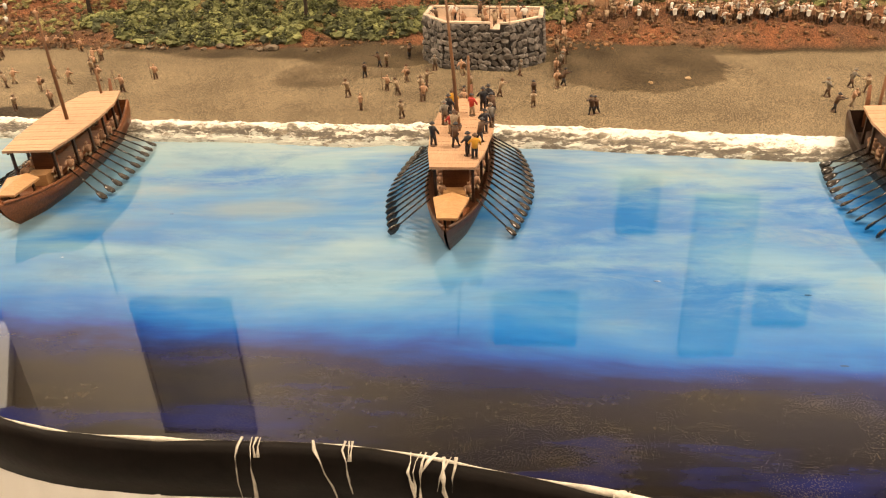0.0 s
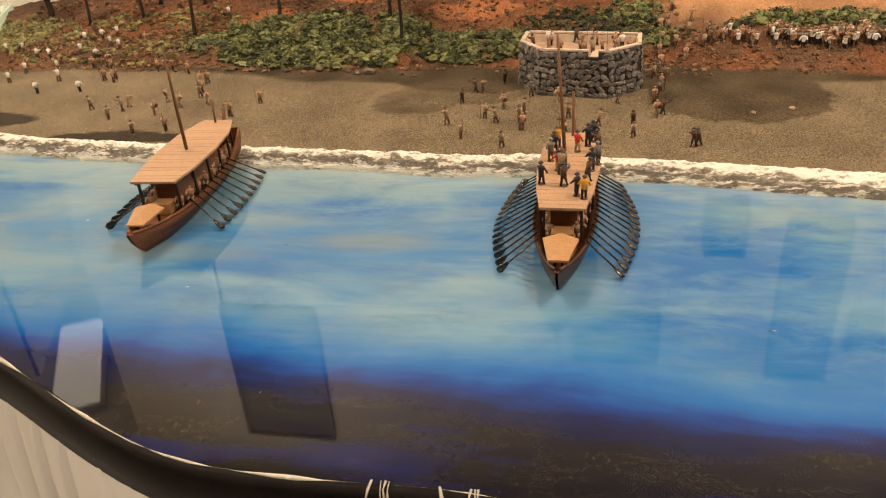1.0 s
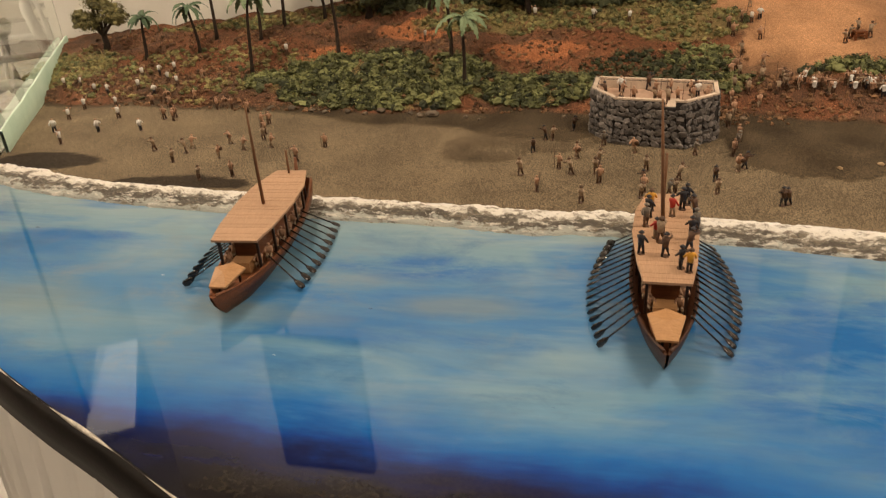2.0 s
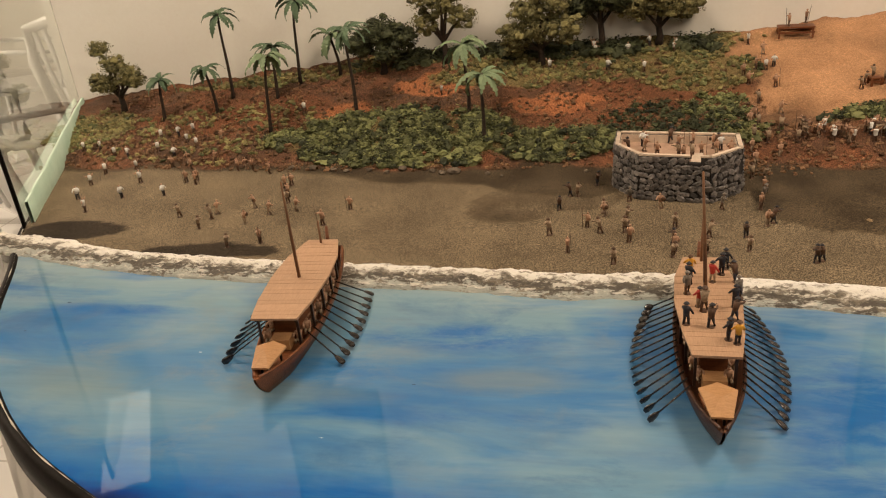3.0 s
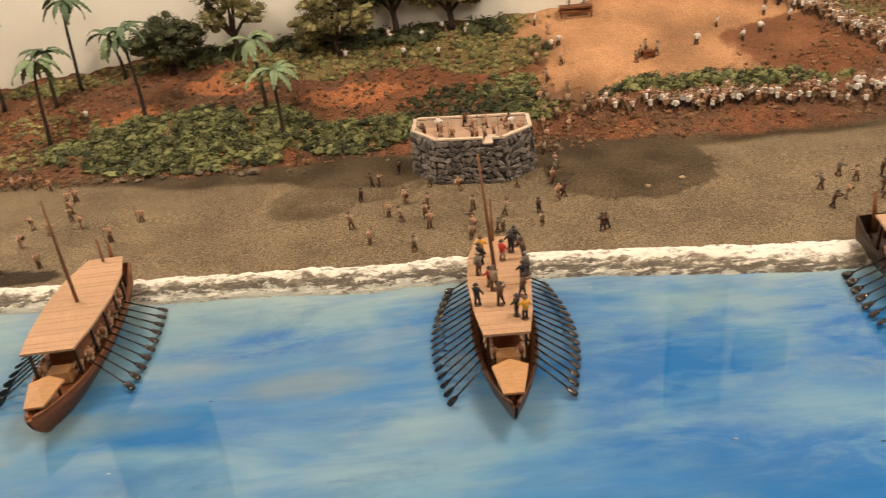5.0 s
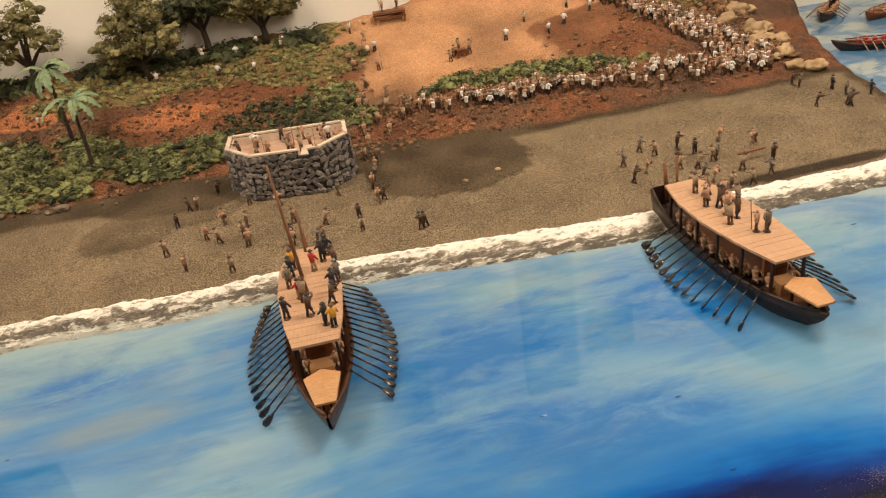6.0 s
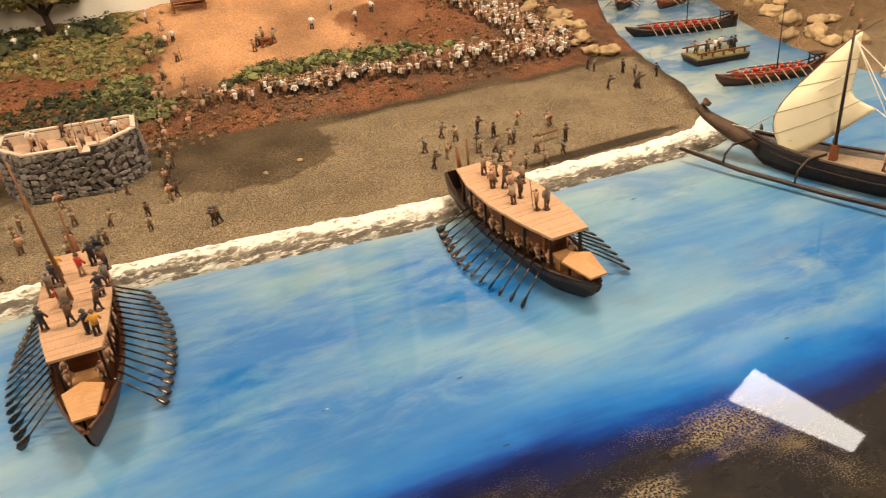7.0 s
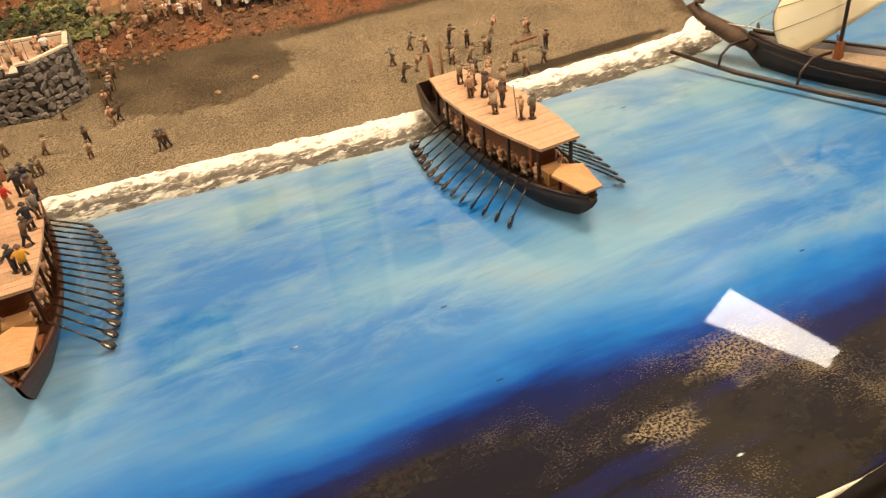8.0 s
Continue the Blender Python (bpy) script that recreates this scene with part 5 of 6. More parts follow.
def olive(x, y):
    gaps = 0.15 + 0.85 * ramp01(noise.noise(Vector((x * 15, y * 15, 8))) + 0.5 * noise.noise(Vector((x * 38, y * 38, 8))), -0.3, 0.25)
    return gaps * max(0.9 * blob(x, y, 0.02, 2.04, 0.34, 0.085, 8), 0.8 * blob(x, y, 0.25, 1.97, 0.13, 0.07), 0.9 * blob(x, y, -1.22, 1.90, 0.12, 0.10), 0.9 * blob(x, y, 1.08, 2.0, 0.12, 0.09), 0.8 * blob(x, y, -0.62, 2.07, 0.4, 0.03), blob(x, y, 0.33, 1.76, 0.04, 0.03), 0.30 * blob(x, y, -0.88, 1.84, 0.32, 0.12), 0.9 * blob(x, y, -0.66, 1.79, 0.05, 0.035))


def brown(x, y):
    return max(0.22 * (y > lerp(x, *YB)) * (1 - orange_field(x, y)), 0.5 * blob(x, y, -0.85, 1.82, 0.3, 0.11), 0.55 * blob(x, y, 0.16, 1.80, 0.18, 0.06, 10), 0.35 * blob(x, y, 0.6, 1.68, 0.35, 0.05, -10), 0.3 * blob(x, y, 0.36, 1.68, 0.09, 0.09), 0.4 * blob(x, y, -0.45, 1.69, 0.3, 0.02))


flock("shrubs", 1350, ((-0.72, 1.0), (1.66, 1.9), mid_green), 0.0048, 0.0140, leaf_green, "leafy green shrubs over the lower slope", 1, 0.0, 14)
# dark clumps, many added as painted shade between the green lumps
flock("shrubs", 900, ((-0.72, 1.0), (1.66, 1.9), mid_green), 0.0046, 0.013, leaf_dark, "darker clumps among the green shrubs, also painting shade between lumps", 2, 0.0, 12)
flock("grass_tufts", 2300, ((-1.38, 1.25), (1.7, 2.11), olive), 0.0034, 0.0085, leaf_olive, "olive grass tufts on the upper slope", 3, 0.0, 7)
flock("grass_tufts", 750, ((-1.38, 1.25), (1.7, 2.11), olive), 0.004, 0.009, leaf_green, "green tufts on the upper slope", 4, 0.0, 7)
flock("dry_litter", 4200, ((-1.25, 1.15), (1.6, 2.1), brown), 0.0034, 0.0062, leaf_brown, "dry brown litter on the red soil", 5, 0.0, 4)
flock("grass_tufts", 230, ((0.02, 0.36), (1.74, 1.90), lambda x, y: 0.8 * blob(x, y, 0.19, 1.80, 0.15, 0.06)), 0.005, 0.011, leaf_dark, "dark tufts on the red soil", 6, 0.0, 9)
flock("grass_tufts", 160, ((0.18, 0.42), (1.70, 1.92), lambda x, y: 0.8 * max(blob(x, y, 0.28, 1.84, 0.07, 0.05), blob(x, y, 0.33, 1.75, 0.06, 0.03))), 0.005, 0.010, leaf_green, "green tufts above the fort", 8, 0.0, 9)
flock("grass_tufts", 620, ((1.0, 1.3), (1.64, 2.1), lambda x, y: 0.7 * max(blob(x, y, 1.16, 1.93, 0.13, 0.15), blob(x, y, 1.20, 1.76, 0.06, 0.14))), 0.004, 0.010, leaf_brown, "dry tufts by the lagoon", 7, 0.0, 7)
flock("shrubs", 330, ((-0.55, 0.30), (2.05, 2.105), lambda x, y: ramp01(noise.noise(Vector((x * 9, 3, 0))), -0.3, 0.1)), 0.006, 0.020, leaf_dark, "dark bushes along the foot of the wall", 9, 0.0, 16)


def frond_mesh(name, mat, length, seed):
    """One drooping palm leaf with a ridge and torn edges."""
    r = random.Random(seed)
    bm = bmesh.new()
    n = 15
    mid, lef, rig = [], [], []
    for i in range(n + 1):
        s = i / n
        y = length * (s - 0.22 * s ** 3)
        z = length * (0.42 * s - 0.88 * s * s)
        w = length * 0.155 * math.sin(math.pi * (0.08 + 0.90 * s)) ** 0.8 * (1 - 0.45 * (i % 2) * r.uniform(0.5, 1))
        mid.append(bm.verts.new((0, y, z)))
        lef.append(bm.verts.new((-w, y + 0.05 * length * r.random(), z - 0.45 * w)))
        rig.append(bm.verts.new((w, y + 0.05 * length * r.random(), z - 0.45 * w)))
    for i in range(n):
        bm.faces.new((mid[i], mid[i + 1], lef[i + 1], lef[i]))
        bm.faces.new((mid[i], rig[i], rig[i + 1], mid[i + 1]))
    tube(bm, [(0, length * (s - 0.22 * s ** 3), length * (0.42 * s - 0.88 * s * s) + 0.0006) for s in (0, 0.3, 0.6, 0.9)], [0.0012, 0.001, 0.0007, 0.0003], 4)
    return mesh_of(name, bm, mat)


FRONDS = {True: [frond_mesh("frond", frond_pale, 0.057, k) for k in range(3)], False: [frond_mesh("frond", frond_green, 0.056, 5 + k) for k in range(3)]}


def palm(x, y, top, tx, ty, pale, size, seed):
    r = random.Random(seed)
    z = ground_z(x, y) - 0.004
    ob = base("palm_tree", pose(x, y, z), ("pale" if pale else "deep") + " green model palm tree with thin dark trunk on the slope", "palm tree", "palm trees")
    h = top - z
    dx, dy = tx - x, ty - y
    bm = bmesh.new()
    pts = [(dx * s * s + 0.002 * math.sin(5 * s), dy * s * s, h * s) for s in (0, 0.1, 0.25, 0.4, 0.55, 0.7, 0.85, 1.0)]
    tube(bm, pts, [0.0058, 0.0045, 0.0040, 0.0037, 0.0034, 0.0031, 0.0029, 0.0034], 7)
    part("trunk", bm, bark, ob)
    n = r.choice((10, 11, 12))
    for k in range(n):
        s = size * r.uniform(0.85, 1.3)
        part("frond", FRONDS[pale][r.randrange(3)], None, ob, m=pose(dx, dy, h, r.uniform(-30, 34), r.uniform(-22, 22), 360 * k / n + r.uniform(-14, 14)) @ Matrix.Diagonal((s, s, s, 1)))
    bm = bmesh.new()
    ball(bm, 0.005, pose(dx, dy, h - 0.001))
    part("crown_bud", bm, bark, ob)


for k, (x, y, top, tx, ty, pale, size) in enumerate(((-1.011, 1.915, 0.164, -1.001, 1.921, False, 0.85), (-0.874, 1.93, 0.183, -0.882, 1.928, False, 0.9), (-0.86, 2.0, 0.295, -0.856, 2.0, False, 0.95),
                                                     (-0.70, 1.836, 0.222, -0.682, 1.845, True, 1.0), (-0.735, 1.985, 0.215, -0.725, 1.985, False, 0.9), (-0.688, 2.03, 0.312, -0.672, 2.035, False, 1.0),
                                                     (-0.59, 2.055, 0.225, -0.60, 2.05, True, 1.0), (-0.502, 1.877, 0.262, -0.505, 1.88, False, 1.0), (-0.191, 1.748, 0.182, -0.186, 1.749, True, 1.1), (-0.234, 1.838, 0.225, -0.236, 1.84, True, 1.05))):
    palm(x, y, top, tx, ty, pale, size, 20 + k)


def tree(x, y, trunk_h, lobes, material, label, seed, leaf=0.007, dens=1.0):
    """A tapered trunk with limbs that end in lobes of many small leaves."""
    r = random.Random(seed)
    z = ground_z(x, y) - 0.004
    ob = base("tree", pose(x, y, z), label, "tree", "broadleaf trees")
    bm = bmesh.new()
    tube(bm, [(0, 0, 0), (0.003, 0, trunk_h * 0.4), (-0.002, 0.002, trunk_h), (0, 0, trunk_h * 1.6)], [0.010, 0.0075, 0.006, 0.003], 8)
    part("trunk", bm, bark, ob)
    verts, faces = [], []
    for lx, ly, lz, lr in lobes:
        bm = bmesh.new()
        tube(bm, [(0, 0, trunk_h * 0.8), (lx * 0.5, ly * 0.5, trunk_h * 0.4 + lz * 0.55), (lx, ly, lz)], [0.005, 0.0035, 0.0015], 6)
        part("limb", bm, bark, ob)
        for _ in range(int(dens * 40)):
            d = Vector((r.gauss(0, 1), r.gauss(0, 1), r.gauss(0, 1))).normalized()
            vs, fs = CRUMBS[r.randrange(7)]
            k = lr * r.uniform(0.10, 0.26)
            m = Matrix.LocRotScale(Vector((lx, ly, lz)) + Vector((d.x, d.y, d.z * 0.72)) * lr * r.uniform(0.30, 0.98), Euler((0, 0, r.uniform(0, 6.3))), (k, k, k))
            b = len(verts)
            verts += [tuple(m @ v) for v in vs]
            faces += [tuple(b + i for i in f) for f in fs]
        for _ in range(int(dens * 1300 * (lr / 0.04) ** 2)):
            d = Vector((r.gauss(0, 1), r.gauss(0, 1), r.gauss(0, 1))).normalized()
            rad = lr * (r.uniform(0.35, 1.0) ** 0.6) * (1 + 0.35 * noise.noise(d * 2.5 + Vector((lx * 40, ly * 40, seed))))
            c = Vector((lx, ly, lz)) + Vector((d.x, d.y, d.z * 0.72)) * rad
            t = Vector((r.gauss(0, 1), r.gauss(0, 1), r.gauss(0, 1))).normalized()
            n2 = d.cross(t).normalized()
            t = n2.cross(d).normalized() if r.random() < 0.5 else t
            l = 0.6 * leaf * r.uniform(0.5, 1.2)
            b = len(verts)
            verts += [tuple(c - t * l * 0.6), tuple(c + n2 * l * 0.4), tuple(c + t * l * 0.6), tuple(c - n2 * l * 0.4)]
            faces += [(b, b + 1, b + 2, b + 3)]
    me = bpy.data.meshes.new("crown")
    me.from_pydata(verts, [], faces)
    me.materials.append(material)
    part("crown", me, None, ob)


tree(-1.163, 1.985, 0.05, ((-0.03, 0, 0.075, 0.040), (0.035, 0, 0.095, 0.040), (0.0, 0, 0.125, 0.036), (-0.025, 0, 0.165, 0.030), (-0.05, 0, 0.085, 0.028), (0.06, -0.01, 0.085, 0.028)), leaf_tree, "stepped olive model tree with dark trunk by the wall", 1)
tree(-0.47, 2.03, 0.05, ((0, 0, 0.10, 0.055), (-0.05, 0, 0.075, 0.045), (0.05, 0, 0.085, 0.045), (0.02, -0.02, 0.055, 0.035)), leaf_dark, "round dark-leaved model tree by the wall", 2, 0.009)
tree(-0.32, 2.05, 0.07, ((0, 0, 0.14, 0.045), (-0.045, 0, 0.10, 0.04), (0.05, 0, 0.11, 0.04), (0.02, 0, 0.17, 0.04), (-0.05, 0, 0.15, 0.03)), leaf_tree, "thin olive model tree with open crown", 3, 0.007, 0.55)
tree(-0.091, 2.03, 0.05, ((0, 0, 0.09, 0.050), (-0.055, 0, 0.075, 0.042), (0.055, 0, 0.085, 0.045), (-0.03, 0, 0.125, 0.045), (0.03, 0, 0.14, 0.045), (-0.06, 0.01, 0.045, 0.03), (0, 0, 0.17, 0.04)), leaf_tree, "dense rounded olive model tree on the slope", 4)
tree(0.045, 2.085, 0.08, ((0, 0, 0.13, 0.055), (-0.05, 0, 0.11, 0.045), (0.05, 0, 0.12, 0.045), (0, 0, 0.18, 0.05)), leaf_dark, "tall dark-leaved model tree by the wall", 5, 0.009)
tree(0.175, 2.085, 0.05, ((0, 0, 0.10, 0.05), (-0.05, 0, 0.09, 0.045), (0.05, 0, 0.085, 0.045), (0.01, 0, 0.14, 0.05)), leaf_tree, "dense olive model tree by the wall", 6)


# ---------------------------------------------------------------- rocks and small things ashore
def rock_mesh(seed, mat, sub=3):
    r = random.Random(seed)
    bm = bmesh.new()
    bmesh.ops.create_icosphere(bm, subdivisions=sub, radius=0.5)
    o = Vector((seed * 3.7, 0, 0))
    for v in bm.verts:
        v.co *= 1 + 0.55 * noise.noise(v.co * 2.6 + o) + 0.32 * noise.noise(v.co * 6 + o) + 0.16 * noise.noise(v.co * 13 + o)
        v.co.z *= 0.75
    for face in bm.faces:
        face.smooth = True
    return mesh_of("rock", bm, mat)


PALE = [rock_mesh(k, rock) for k in range(4)]
GREY = [rock_mesh(k + 7, grey_rock) for k in range(4)]


def boulder(meshes, x, y, s, label, group, zz=None):
    ob = new("rock", meshes[rng.randrange(4)])
    z = ground_z(x, y) if zz is None else zz
    ob.matrix_world = Matrix.LocRotScale((x, y, z + 0.18 * s), Euler((0, 0, rng.uniform(0, 6.3))), (s * rng.uniform(0.8, 1.3), s * rng.uniform(0.8, 1.2), s * rng.uniform(0.7, 1.0)))
    tagged(ob, label, "rock", group)


for x, y, s in ((1.20, 1.60, 0.045), (1.235, 1.585, 0.05), (1.215, 1.66, 0.05), (1.19, 1.72, 0.055), (1.245, 1.72, 0.045), (1.22, 1.79, 0.06), (1.26, 1.80, 0.04), (1.20, 1.86, 0.055), (1.25, 1.90, 0.06), (1.30, 1.92, 0.04)):
    boulder(PALE, x, y, 0.78 * s, "pale ochre foam rock on the lagoon's bank", "ochre rocks")
    boulder(PALE, x + rng.uniform(-0.035, 0.012), y + rng.uniform(-0.03, 0.03), 0.5 * s, "crumbly ochre foam rock on the lagoon's bank", "ochre rocks")
for x, y, s in ((1.60, 1.45, 0.045), (1.63, 1.41, 0.06), (1.65, 1.50, 0.055), (1.62, 1.36, 0.05), (1.67, 1.58, 0.06), (1.70, 1.66, 0.06), (1.66, 1.34, 0.05), (1.74, 1.78, 0.06), (1.70, 1.47, 0.05)):
    boulder(PALE, x, y, 0.78 * s, "pale ochre foam rock on the far bank", "ochre rocks")
    boulder(PALE, x + rng.uniform(0.0, 0.05), y + rng.uniform(-0.03, 0.03), 0.5 * s, "crumbly ochre foam rock on the far bank", "ochre rocks")
for x, y, s in ((-0.238, 1.645, 0.022), (-0.262, 1.640, 0.015), (-0.285, 1.655, 0.012), (-0.42, 1.665, 0.012), (-0.50, 1.672, 0.014), (-0.47, 1.665, 0.010), (-0.38, 1.652, 0.010), (-0.17, 1.635, 0.009), (-0.14, 1.62, 0.008), (-0.35, 1.668, 0.016),
                (-0.55, 1.683, 0.016), (-0.60, 1.69, 0.012), (0.02, 1.64, 0.008)):
    boulder(GREY, x, y, s, "small brown-grey stone at the foot of the slope", "stones below the slope")
for x, y, s in ((0.517, 1.423, 0.009), (0.455, 1.405, 0.007)):
    boulder(PALE, x, y, s, "small pale pebble on the damp gravel", "pebbles")
for x, y, a in ((1.66, 1.22, 20), (1.70, 1.27, 200), (1.72, 1.20, 90), (1.75, 1.30, 0), (1.69, 1.16, 50), (1.78, 1.24, 180), (1.74, 1.40, 100), (1.78, 1.46, 30), (1.80, 1.38, 60)):
    figurine("tan" if a % 40 else "tan3", x, y, ground_z(x, y), a, "on the far bank", "figurines on the far bank")


def timber_frame(x, y, a, w, d, h, label):
    ob = base("timber_stand", pose(x, y, ground_z(x, y) - 0.002, 0, 0, a), label, "stand")
    for sx in (-1, 1):
        for sy in (-1, 1):
            bm = bmesh.new()
            box(bm, 0.004, 0.004, h, pose(sx * w * 0.45, sy * d * 0.45, 0))
            part("leg", bm, wood_boat, ob)
    for k in range(4):
        bm = bmesh.new()
        box(bm, w, d / 4 - 0.001, 0.003, pose(0, (k - 1.5) * d / 4, h))
        part("plank", bm, wood_boat, ob)
    for sy in (-1, 1):
        bm = bmesh.new()
        box(bm, w, 0.003, 0.004, pose(0, sy * d * 0.5, h * 0.5))
        part("rail", bm, wood_boat, ob)


timber_frame(0.465, 2.075, -5, 0.075, 0.035, 0.022, "small wooden plank stand on the orange field")
timber_frame(0.577, 1.867, 10, 0.022, 0.018, 0.014, "small dark wooden cart body on the field")
for x, y in ((0.56, 1.873), (0.596, 1.866), (0.578, 1.886), (0.552, 1.86)):
    figurine("tan3", x, y, ground_z(x, y), rng.uniform(0, 360), "round the cart", "figurines round the cart")
for x, y in ((0.45, 2.07), (0.485, 2.08)):
    figurine("tan", x, y, ground_z(x, y) + 0.023, rng.uniform(0, 360), "on the plank stand", "figurines on the stand")
bm = bmesh.new()
tube(bm, [(0, 0, 0), (0.045, 0.01, 0.001)], 0.003, 6, flat=0.6)
thing("carrying_beam", bm, wood_boat, "small wooden beam carried up the gravel beach", "beam", m=pose(0.865, 1.262, 0.020, 0, 0, -10))


# ---------------------------------------------------------------- lagoon boats
def canoe(m, L, mast, rowers, label, hull=wood_dark, key="red_rower"):
    ob = base("war_canoe", m, label, "model boat", "canoes in the lagoon")
    part("hull", hull_mesh("hull", L, 0.021, 0.012, 0.014, 0.015, hull, 0.05, 0.003), None, ob)
    for sgn in (-1, 1):
        bm = bmesh.new()
        tube(bm, [(sgn * 0.006, 0.03 * L / 0.25, 0.024), (sgn * 0.0215, 0.3 * L, 0.0215), (sgn * 0.0225, 0.5 * L, 0.0205), (sgn * 0.0155, 0.78 * L, 0.020), (sgn * 0.004, 0.97 * L, 0.032)], 0.0016, 5)
        part("gunwale", bm, wood_boat, ob)
        for k in range(rowers):
            y = L * (0.22 + 0.56 * k / (rowers - 1))
            bm = bmesh.new()
            tube(bm, [(sgn * 0.018, y, 0.024), (sgn * 0.043, y + 0.008, 0.004)], [0.0010, 0.0013], 5)
            part("paddle", bm, tan_paint, ob, "pale wooden paddle")
            v = m @ Vector((sgn * 0.010, y, 0.008))
            figurine(key, v.x, v.y, v.z, 180 + rng.uniform(-20, 20), "", "", "canoe_paddlers")
    bm = bmesh.new()
    for x, y in ((-0.008, 0.86), (0.008, 0.86), (-0.006, 0.95), (0.006, 0.95)):
        box(bm, 0.002, 0.002, 0.022, pose(x, y * L, 0.016))
    box(bm, 0.022, 0.11 * L, 0.002, pose(0, 0.905 * L, 0.037))
    part("stern_frame", bm, wood_dark, ob)
    bm = bmesh.new()
    tube(bm, [(0, 0.55 * L, 0.008), (0, 0.55 * L, mast)], [0.0013, 0.0008], 6)
    part("mast", bm, wood_dark, ob)


def along(a, b):
    """A pose at a whose y axis points to b."""
    return pose(a[0], a[1], 0, 0, 0, -math.degrees(math.atan2(b[0] - a[0], b[1] - a[1])))


canoe(along((1.365, 1.712), (1.612, 1.622)), 0.262, 0.13, 9, "long dark model canoe with red-clad paddlers on the lagoon")
canoe(along((1.281, 1.316), (1.50, 1.265)), 0.225, 0.14, 8, "reddish brown model canoe with red-clad paddlers", wood_hull)
canoe(along((1.50, 1.93), (1.60, 2.02)), 0.17, 0.09, 5, "small dark model canoe far up the lagoon", wood_dark, "rower")
canoe(along((1.58, 1.875), (1.74, 1.93)), 0.18, 0.11, 6, "small brown model canoe far up the lagoon", wood_boat, "rower")


def gun_raft():
    a, b = (1.347, 1.462), (1.489, 1.440)
    m = along(a, b)
    ob = base("gun_raft", m, "flat olive wooden raft carrying figurines and rails", "model raft")
    bm = bmesh.new()
    box(bm, 0.056, 0.112, 0.012, pose(0, 0.056, 0.0005), 1.08)
    part("hull", bm, wood_dark, ob)
    for k in range(8):
        bm = bmesh.new()
        box(bm, 0.062, 0.0142, 0.003, pose(0, 0.004 + 0.0148 * k, 0.0125))
        part("plank", bm, raft_paint, ob)
    for sx in (-1, 1):
        rail = bmesh.new()
        box(rail, 0.003, 0.118, 0.003, pose(sx * 0.028, 0.056, 0.024))
        rail = part("rail", rail, wood_boat, ob)
        for k in range(5):
            bm = bmesh.new()
            box(bm, 0.003, 0.003, 0.010, pose(sx * 0.028, 0.008 + 0.024 * k, 0.0145))
            part("rail_post", bm, wood_boat, rail)
    for x, y in ((-0.012, 0.018), (0.012, 0.026), (0.0, 0.055), (-0.014, 0.075), (0.012, 0.083), (0.0, 0.098), (-0.010, 0.045)):
        v = m @ Vector((x, y, 0.0155))
        figurine(rng.choice(("dark", "tan3", "white2")), v.x, v.y, v.z, rng.uniform(0, 360), "on the flat raft", "figurines on the raft")


raft_paint = plain("raft_boards", (0.14, 0.12, 0.05, 1), (0.28, 0.24, 0.11, 1), 60, 0.6)
gun_raft()


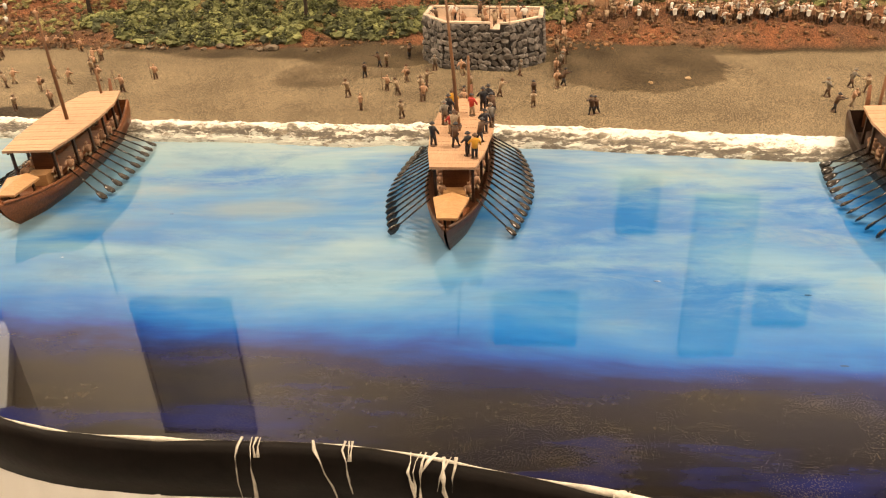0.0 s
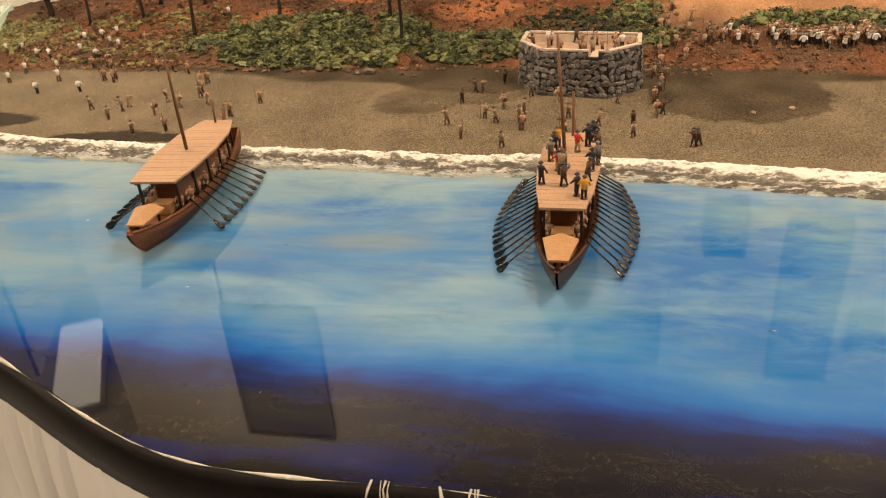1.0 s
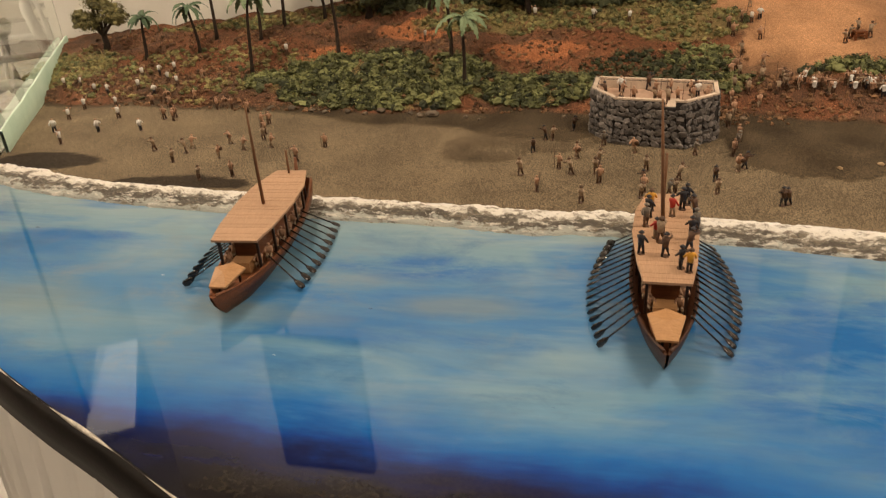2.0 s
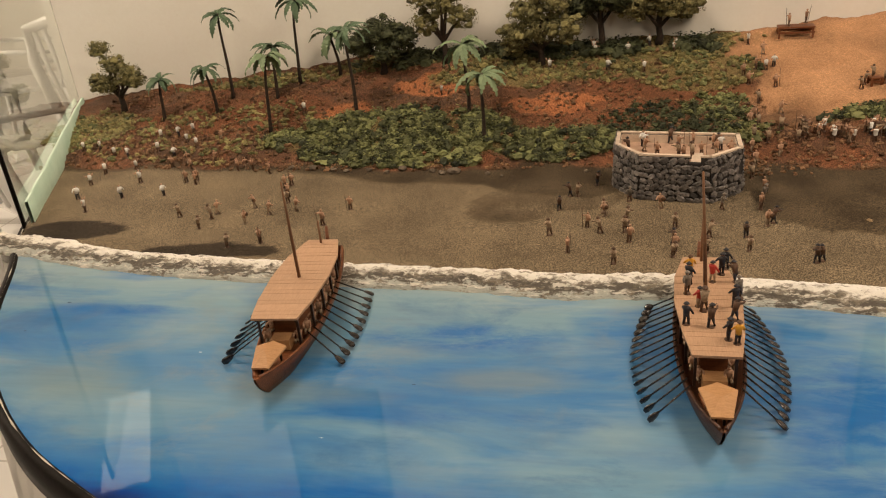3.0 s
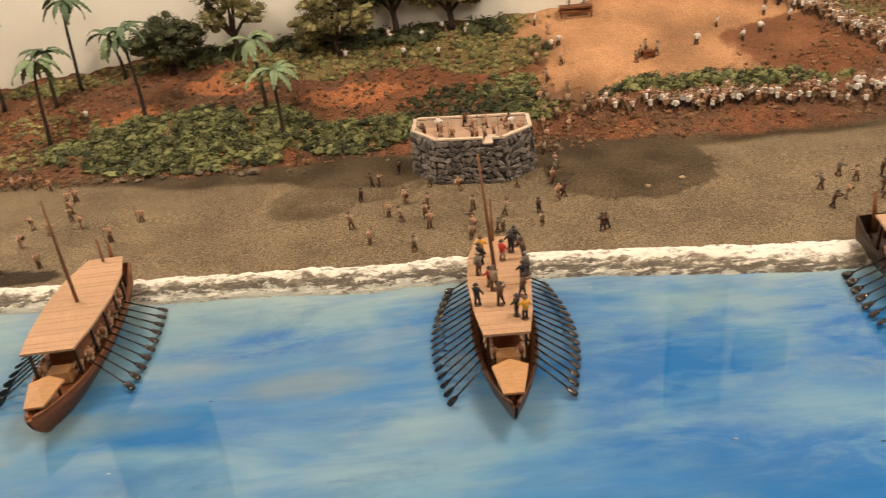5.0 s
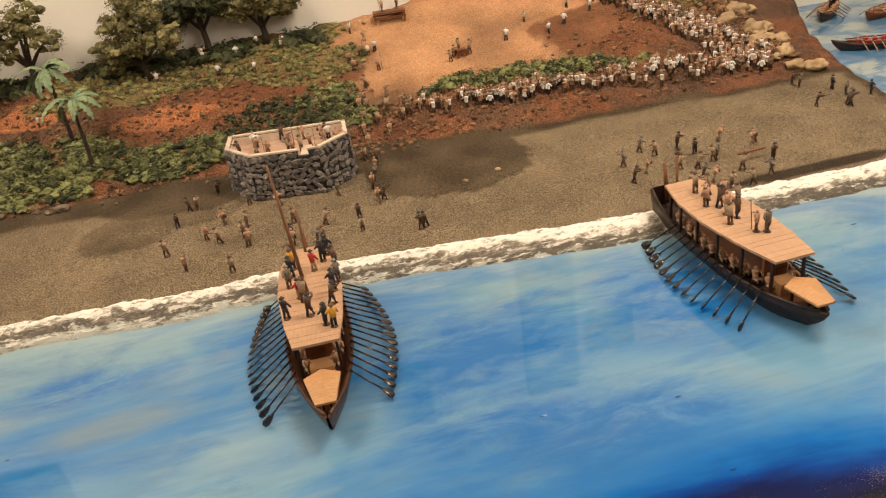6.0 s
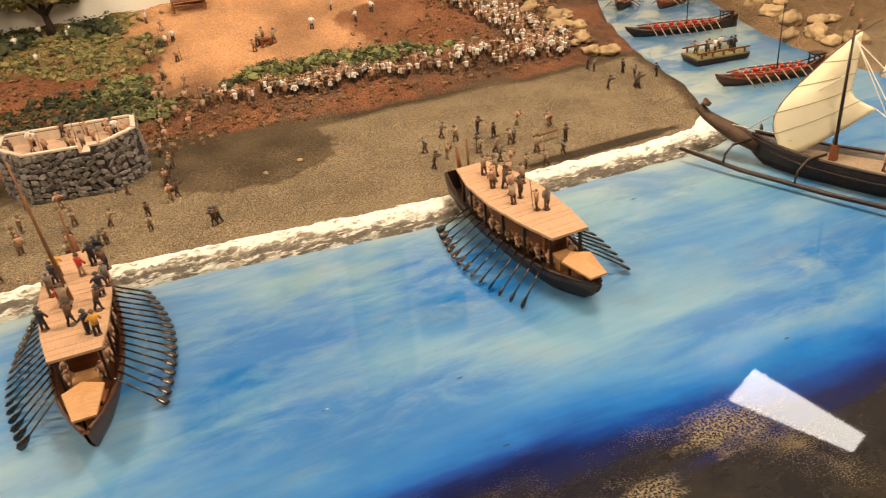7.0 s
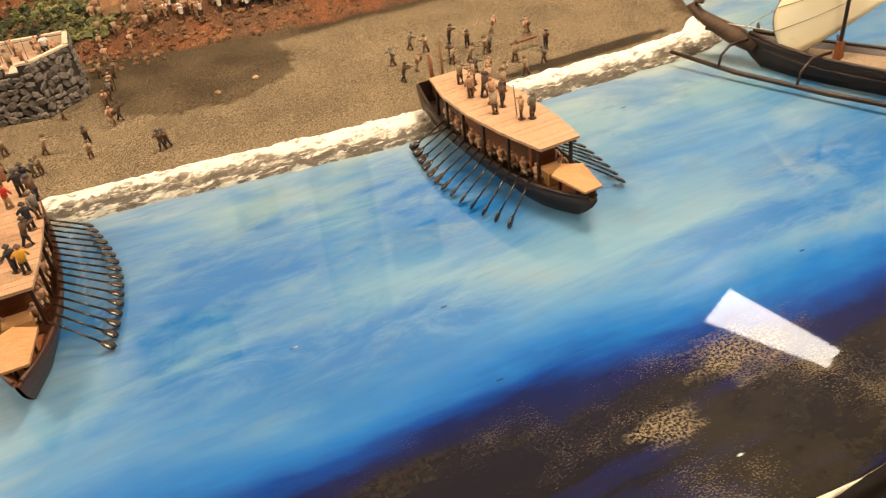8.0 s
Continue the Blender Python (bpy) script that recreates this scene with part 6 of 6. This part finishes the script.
# ---------------------------------------------------------------- outrigger sailing ship
def sailing_ship():
    m = pose(1.092, 1.045, 0, 0, 0, -158)
    ob = base("outrigger_ship", m, "dark wooden outrigger ship with cream striped sail and tall prow", "model ship")
    part("hull", hull_mesh("hull", 0.44, 0.036, 0.010, 0.02, 0.035, wood_dark, 0.5, 0.004), None, ob)
    for sgn in (-1, 1):
        for z, r in ((0.036, 0.0026), (0.022, 0.002)):
            bm = bmesh.new()
            pts = []
            for i in range(15):
                s = 0.03 + 0.95 * i / 14
                w = 0.036 * (1 - (1 - min(1, s / 0.5)) ** 2.1) if s < 0.5 else 0.036 * (1 - 0.5 * ((s - 0.5) / 0.5) ** 2)
                pts.append((sgn * w * (1.02 if z > 0.03 else 0.97), s * 0.44 + (0.024 * (1 - min(1, s / 0.2)) * (1 - z / 0.05)), z + 0.012 * (1 - min(1, s / 0.3)) ** 2 + 0.02 * max(0, (s - 0.72) / 0.28) ** 1.6))
            tube(bm, pts, r, 6)
            part("wale", bm, wood_dark, ob)
    bm = bmesh.new()
    prism(bm, [(-0.02, 0.09), (0.02, 0.09), (0.031, 0.2), (0.028, 0.36), (-0.028, 0.36), (-0.031, 0.2)], 0.024, 0.028)
    part("deck", bm, tan_paint, ob, "pale tan deck")
    bm = bmesh.new()
    tube(bm, [(0, 0.03, 0.026), (0, -0.005, 0.038), (0.002, -0.035, 0.050), (0.003, -0.055, 0.060), (0.003, -0.066, 0.071), (0.003, -0.058, 0.080), (0.003, -0.050, 0.076)], [0.014, 0.017, 0.013, 0.010, 0.010, 0.008, 0.004], 8, flat=0.7)
    part("prow", bm, bark_brown, ob, "carved brown prow that curls upward")
    for sgn, shift in ((1, 0.0), (-1, 0.0)):
        bm = bmesh.new()
        pts = [(sgn * 0.0525, -0.068, 0.020), (sgn * 0.062, 0.03, 0.012), (sgn * 0.070, 0.15, 0.010), (sgn * 0.078, 0.262, 0.013)]
        tube(bm, pts, [0.0028, 0.0036, 0.0036, 0.0030], 8)
        part("outrigger_float", bm, wood_dark, ob)
        for y in (0.01, 0.115, 0.24):
            bm = bmesh.new()
            x = sgn * (0.062 + 0.06 * y)
            tube(bm, [(sgn * 0.015, y + 0.012, 0.040), (sgn * 0.045, y, 0.040), (x * 0.95, y - 0.004, 0.030), (x, y - 0.005, 0.014)], [0.0022, 0.002, 0.0019, 0.0017], 6)
            part("outrigger_boom", bm, wood_dark, ob)
    bm = bmesh.new()
    tube(bm, [(0, 0.132, 0.02), (0, 0.132, 0.12), (-0.001, 0.132, 0.205)], [0.0026, 0.0023, 0.0015], 8)
    part("mast", bm, wood_dark, ob)
    bm = bmesh.new()
    box(bm, 0.010, 0.010, 0.022, pose(0, 0.132, 0.028), 0.8)
    part("mast_step", bm, wood_boat, ob)
    # the sail bellies out from a curved leading edge; battens run up across it
    luff, leech = smooth_edge(LUFF), smooth_edge(LEECH)
    n = 20
    grid = []
    for i in range(n + 1):
        v = i / n
        a, b = luff(v), leech(v)
        row = []
        for k in range(n + 1):
            u = k / n
            belly = math.sin(math.pi * u) * math.sin(math.pi * min(1, v * 0.9 + 0.08))
            row.append(a.lerp(b, u) + Vector((0.010, 0.004, 0.004)) * belly + Vector((0, 0, -0.004 * math.sin(math.pi * u) * (1 - v))))
        grid.append(row)
    bm = bmesh.new()
    ribbon(bm, grid)
    sail = part("sail", bm, sail_cloth, ob, "cream cloth sail with dark slanting battens")
    mod = sail.modifiers.new("thick", "SOLIDIFY")
    mod.thickness = 0.0008
    for k in (4, 8, 12, 15):
        bm = bmesh.new()
        tube(bm, [grid[k][j] + Vector((-0.0006, -0.0004, 0)) for j in range(0, n + 1, 2)], 0.0013, 5, flat=0.5)
        part("batten", bm, batten_wood, sail, "brown batten under the cloth")
    bm = bmesh.new()
    tube(bm, [luff(v) + Vector((-0.001, -0.001, 0)) for v in np.linspace(0.15, 1, 9)] + [luff(1) + Vector((-0.010, 0.022, 0.018))], 0.0012, 6)
    part("yard", bm, mast_wood, ob)
    R = leech(0)
    for a, b in (((-0.001, 0.136, 0.192), (0.030, 0.235, 0.042)), ((-0.001, 0.136, 0.192), (-0.028, 0.30, 0.044)), ((-0.001, 0.136, 0.192), (0.028, 0.25, 0.042)), ((0, 0.136, 0.15), (0.004, 0.01, 0.05)), (tuple(R), (-0.028, 0.25, 0.044)), ((0.001, 0.07, 0.05), (0.003, -0.02, 0.052))):
        bm = bmesh.new()
        tube(bm, [a, b], 0.0007, 4)
        part("rope", bm, thread, ob)
    for x, y, key in ((0.006, 0.075, "tan3"), (-0.008, 0.085, "tan"), (0.004, 0.20, "tan3"), (-0.008, 0.215, "tan2"), (0.014, 0.225, "dark2"), (0.0, 0.30, "dark2"), (-0.012, 0.31, "dark"), (0.012, 0.315, "tan3")):
        v = m @ Vector((x, y, 0.028))
        figurine(key, v.x, v.y, v.z, rng.uniform(0, 360), "on the ship's deck", "figurines on the ship")


def smooth_edge(ctrl):
    """A curve through a few corners of the sail, as a function of 0 to 1."""
    c = [Vector(p) for p in ctrl]
    c = [2 * c[0] - c[1]] + c + [2 * c[-1] - c[-2]]

    def at(v):
        i = min(len(c) - 4, int(v * (len(c) - 3)))
        t = v * (len(c) - 3) - i
        a, b, d, e = c[i:i + 4]
        return 0.5 * ((2 * b) + (d - a) * t + (2 * a - 5 * b + 4 * d - e) * t * t + (3 * b - a - 3 * d + e) * t ** 3)
    return at


LUFF = ((0.020, 0.075, 0.022), (0.017, 0.053, 0.064), (0.008, 0.058, 0.100), (-0.016, 0.095, 0.154), (-0.036, 0.128, 0.193))
LEECH = ((-0.027, 0.167, 0.098), (-0.020, 0.137, 0.116), (-0.028, 0.134, 0.150), (-0.037, 0.131, 0.194))
batten_wood = plain("sail_batten", (0.30, 0.20, 0.08, 1), (0.42, 0.30, 0.13, 1), 60, 0.7)
bark_brown = plain("prow_wood", (0.03, 0.017, 0.010, 1), (0.10, 0.055, 0.03, 1), 80, 0.7, 0.6)
sailing_ship()


# ---------------------------------------------------------------- crowds too dense to tell apart
LABELS = {"figurine_crowd": "dense crowd of white-shirted and tan figurines below the hedge", "canoe_paddlers": "rows of small red and tan paddlers in the canoes"}
for name, people in JOINED.items():
    mats, verts, faces, slots = [], [], [], []
    for key, m in people:
        me = FIG[key]
        off = len(verts)
        verts += [tuple(m @ v.co) for v in me.vertices]
        for mt in me.materials:
            if mt not in mats:
                mats.append(mt)
        for f in me.polygons:
            faces.append([off + i for i in f.vertices])
            slots.append(mats.index(me.materials[f.material_index]))
    me = bpy.data.meshes.new(name)
    me.from_pydata(verts, [], faces)
    for mt in mats:
        me.materials.append(mt)
    me.polygons.foreach_set("material_index", np.array(slots, dtype=np.int32))
    tagged(new(name, me), LABELS[name], "figurines", kind="stuff")
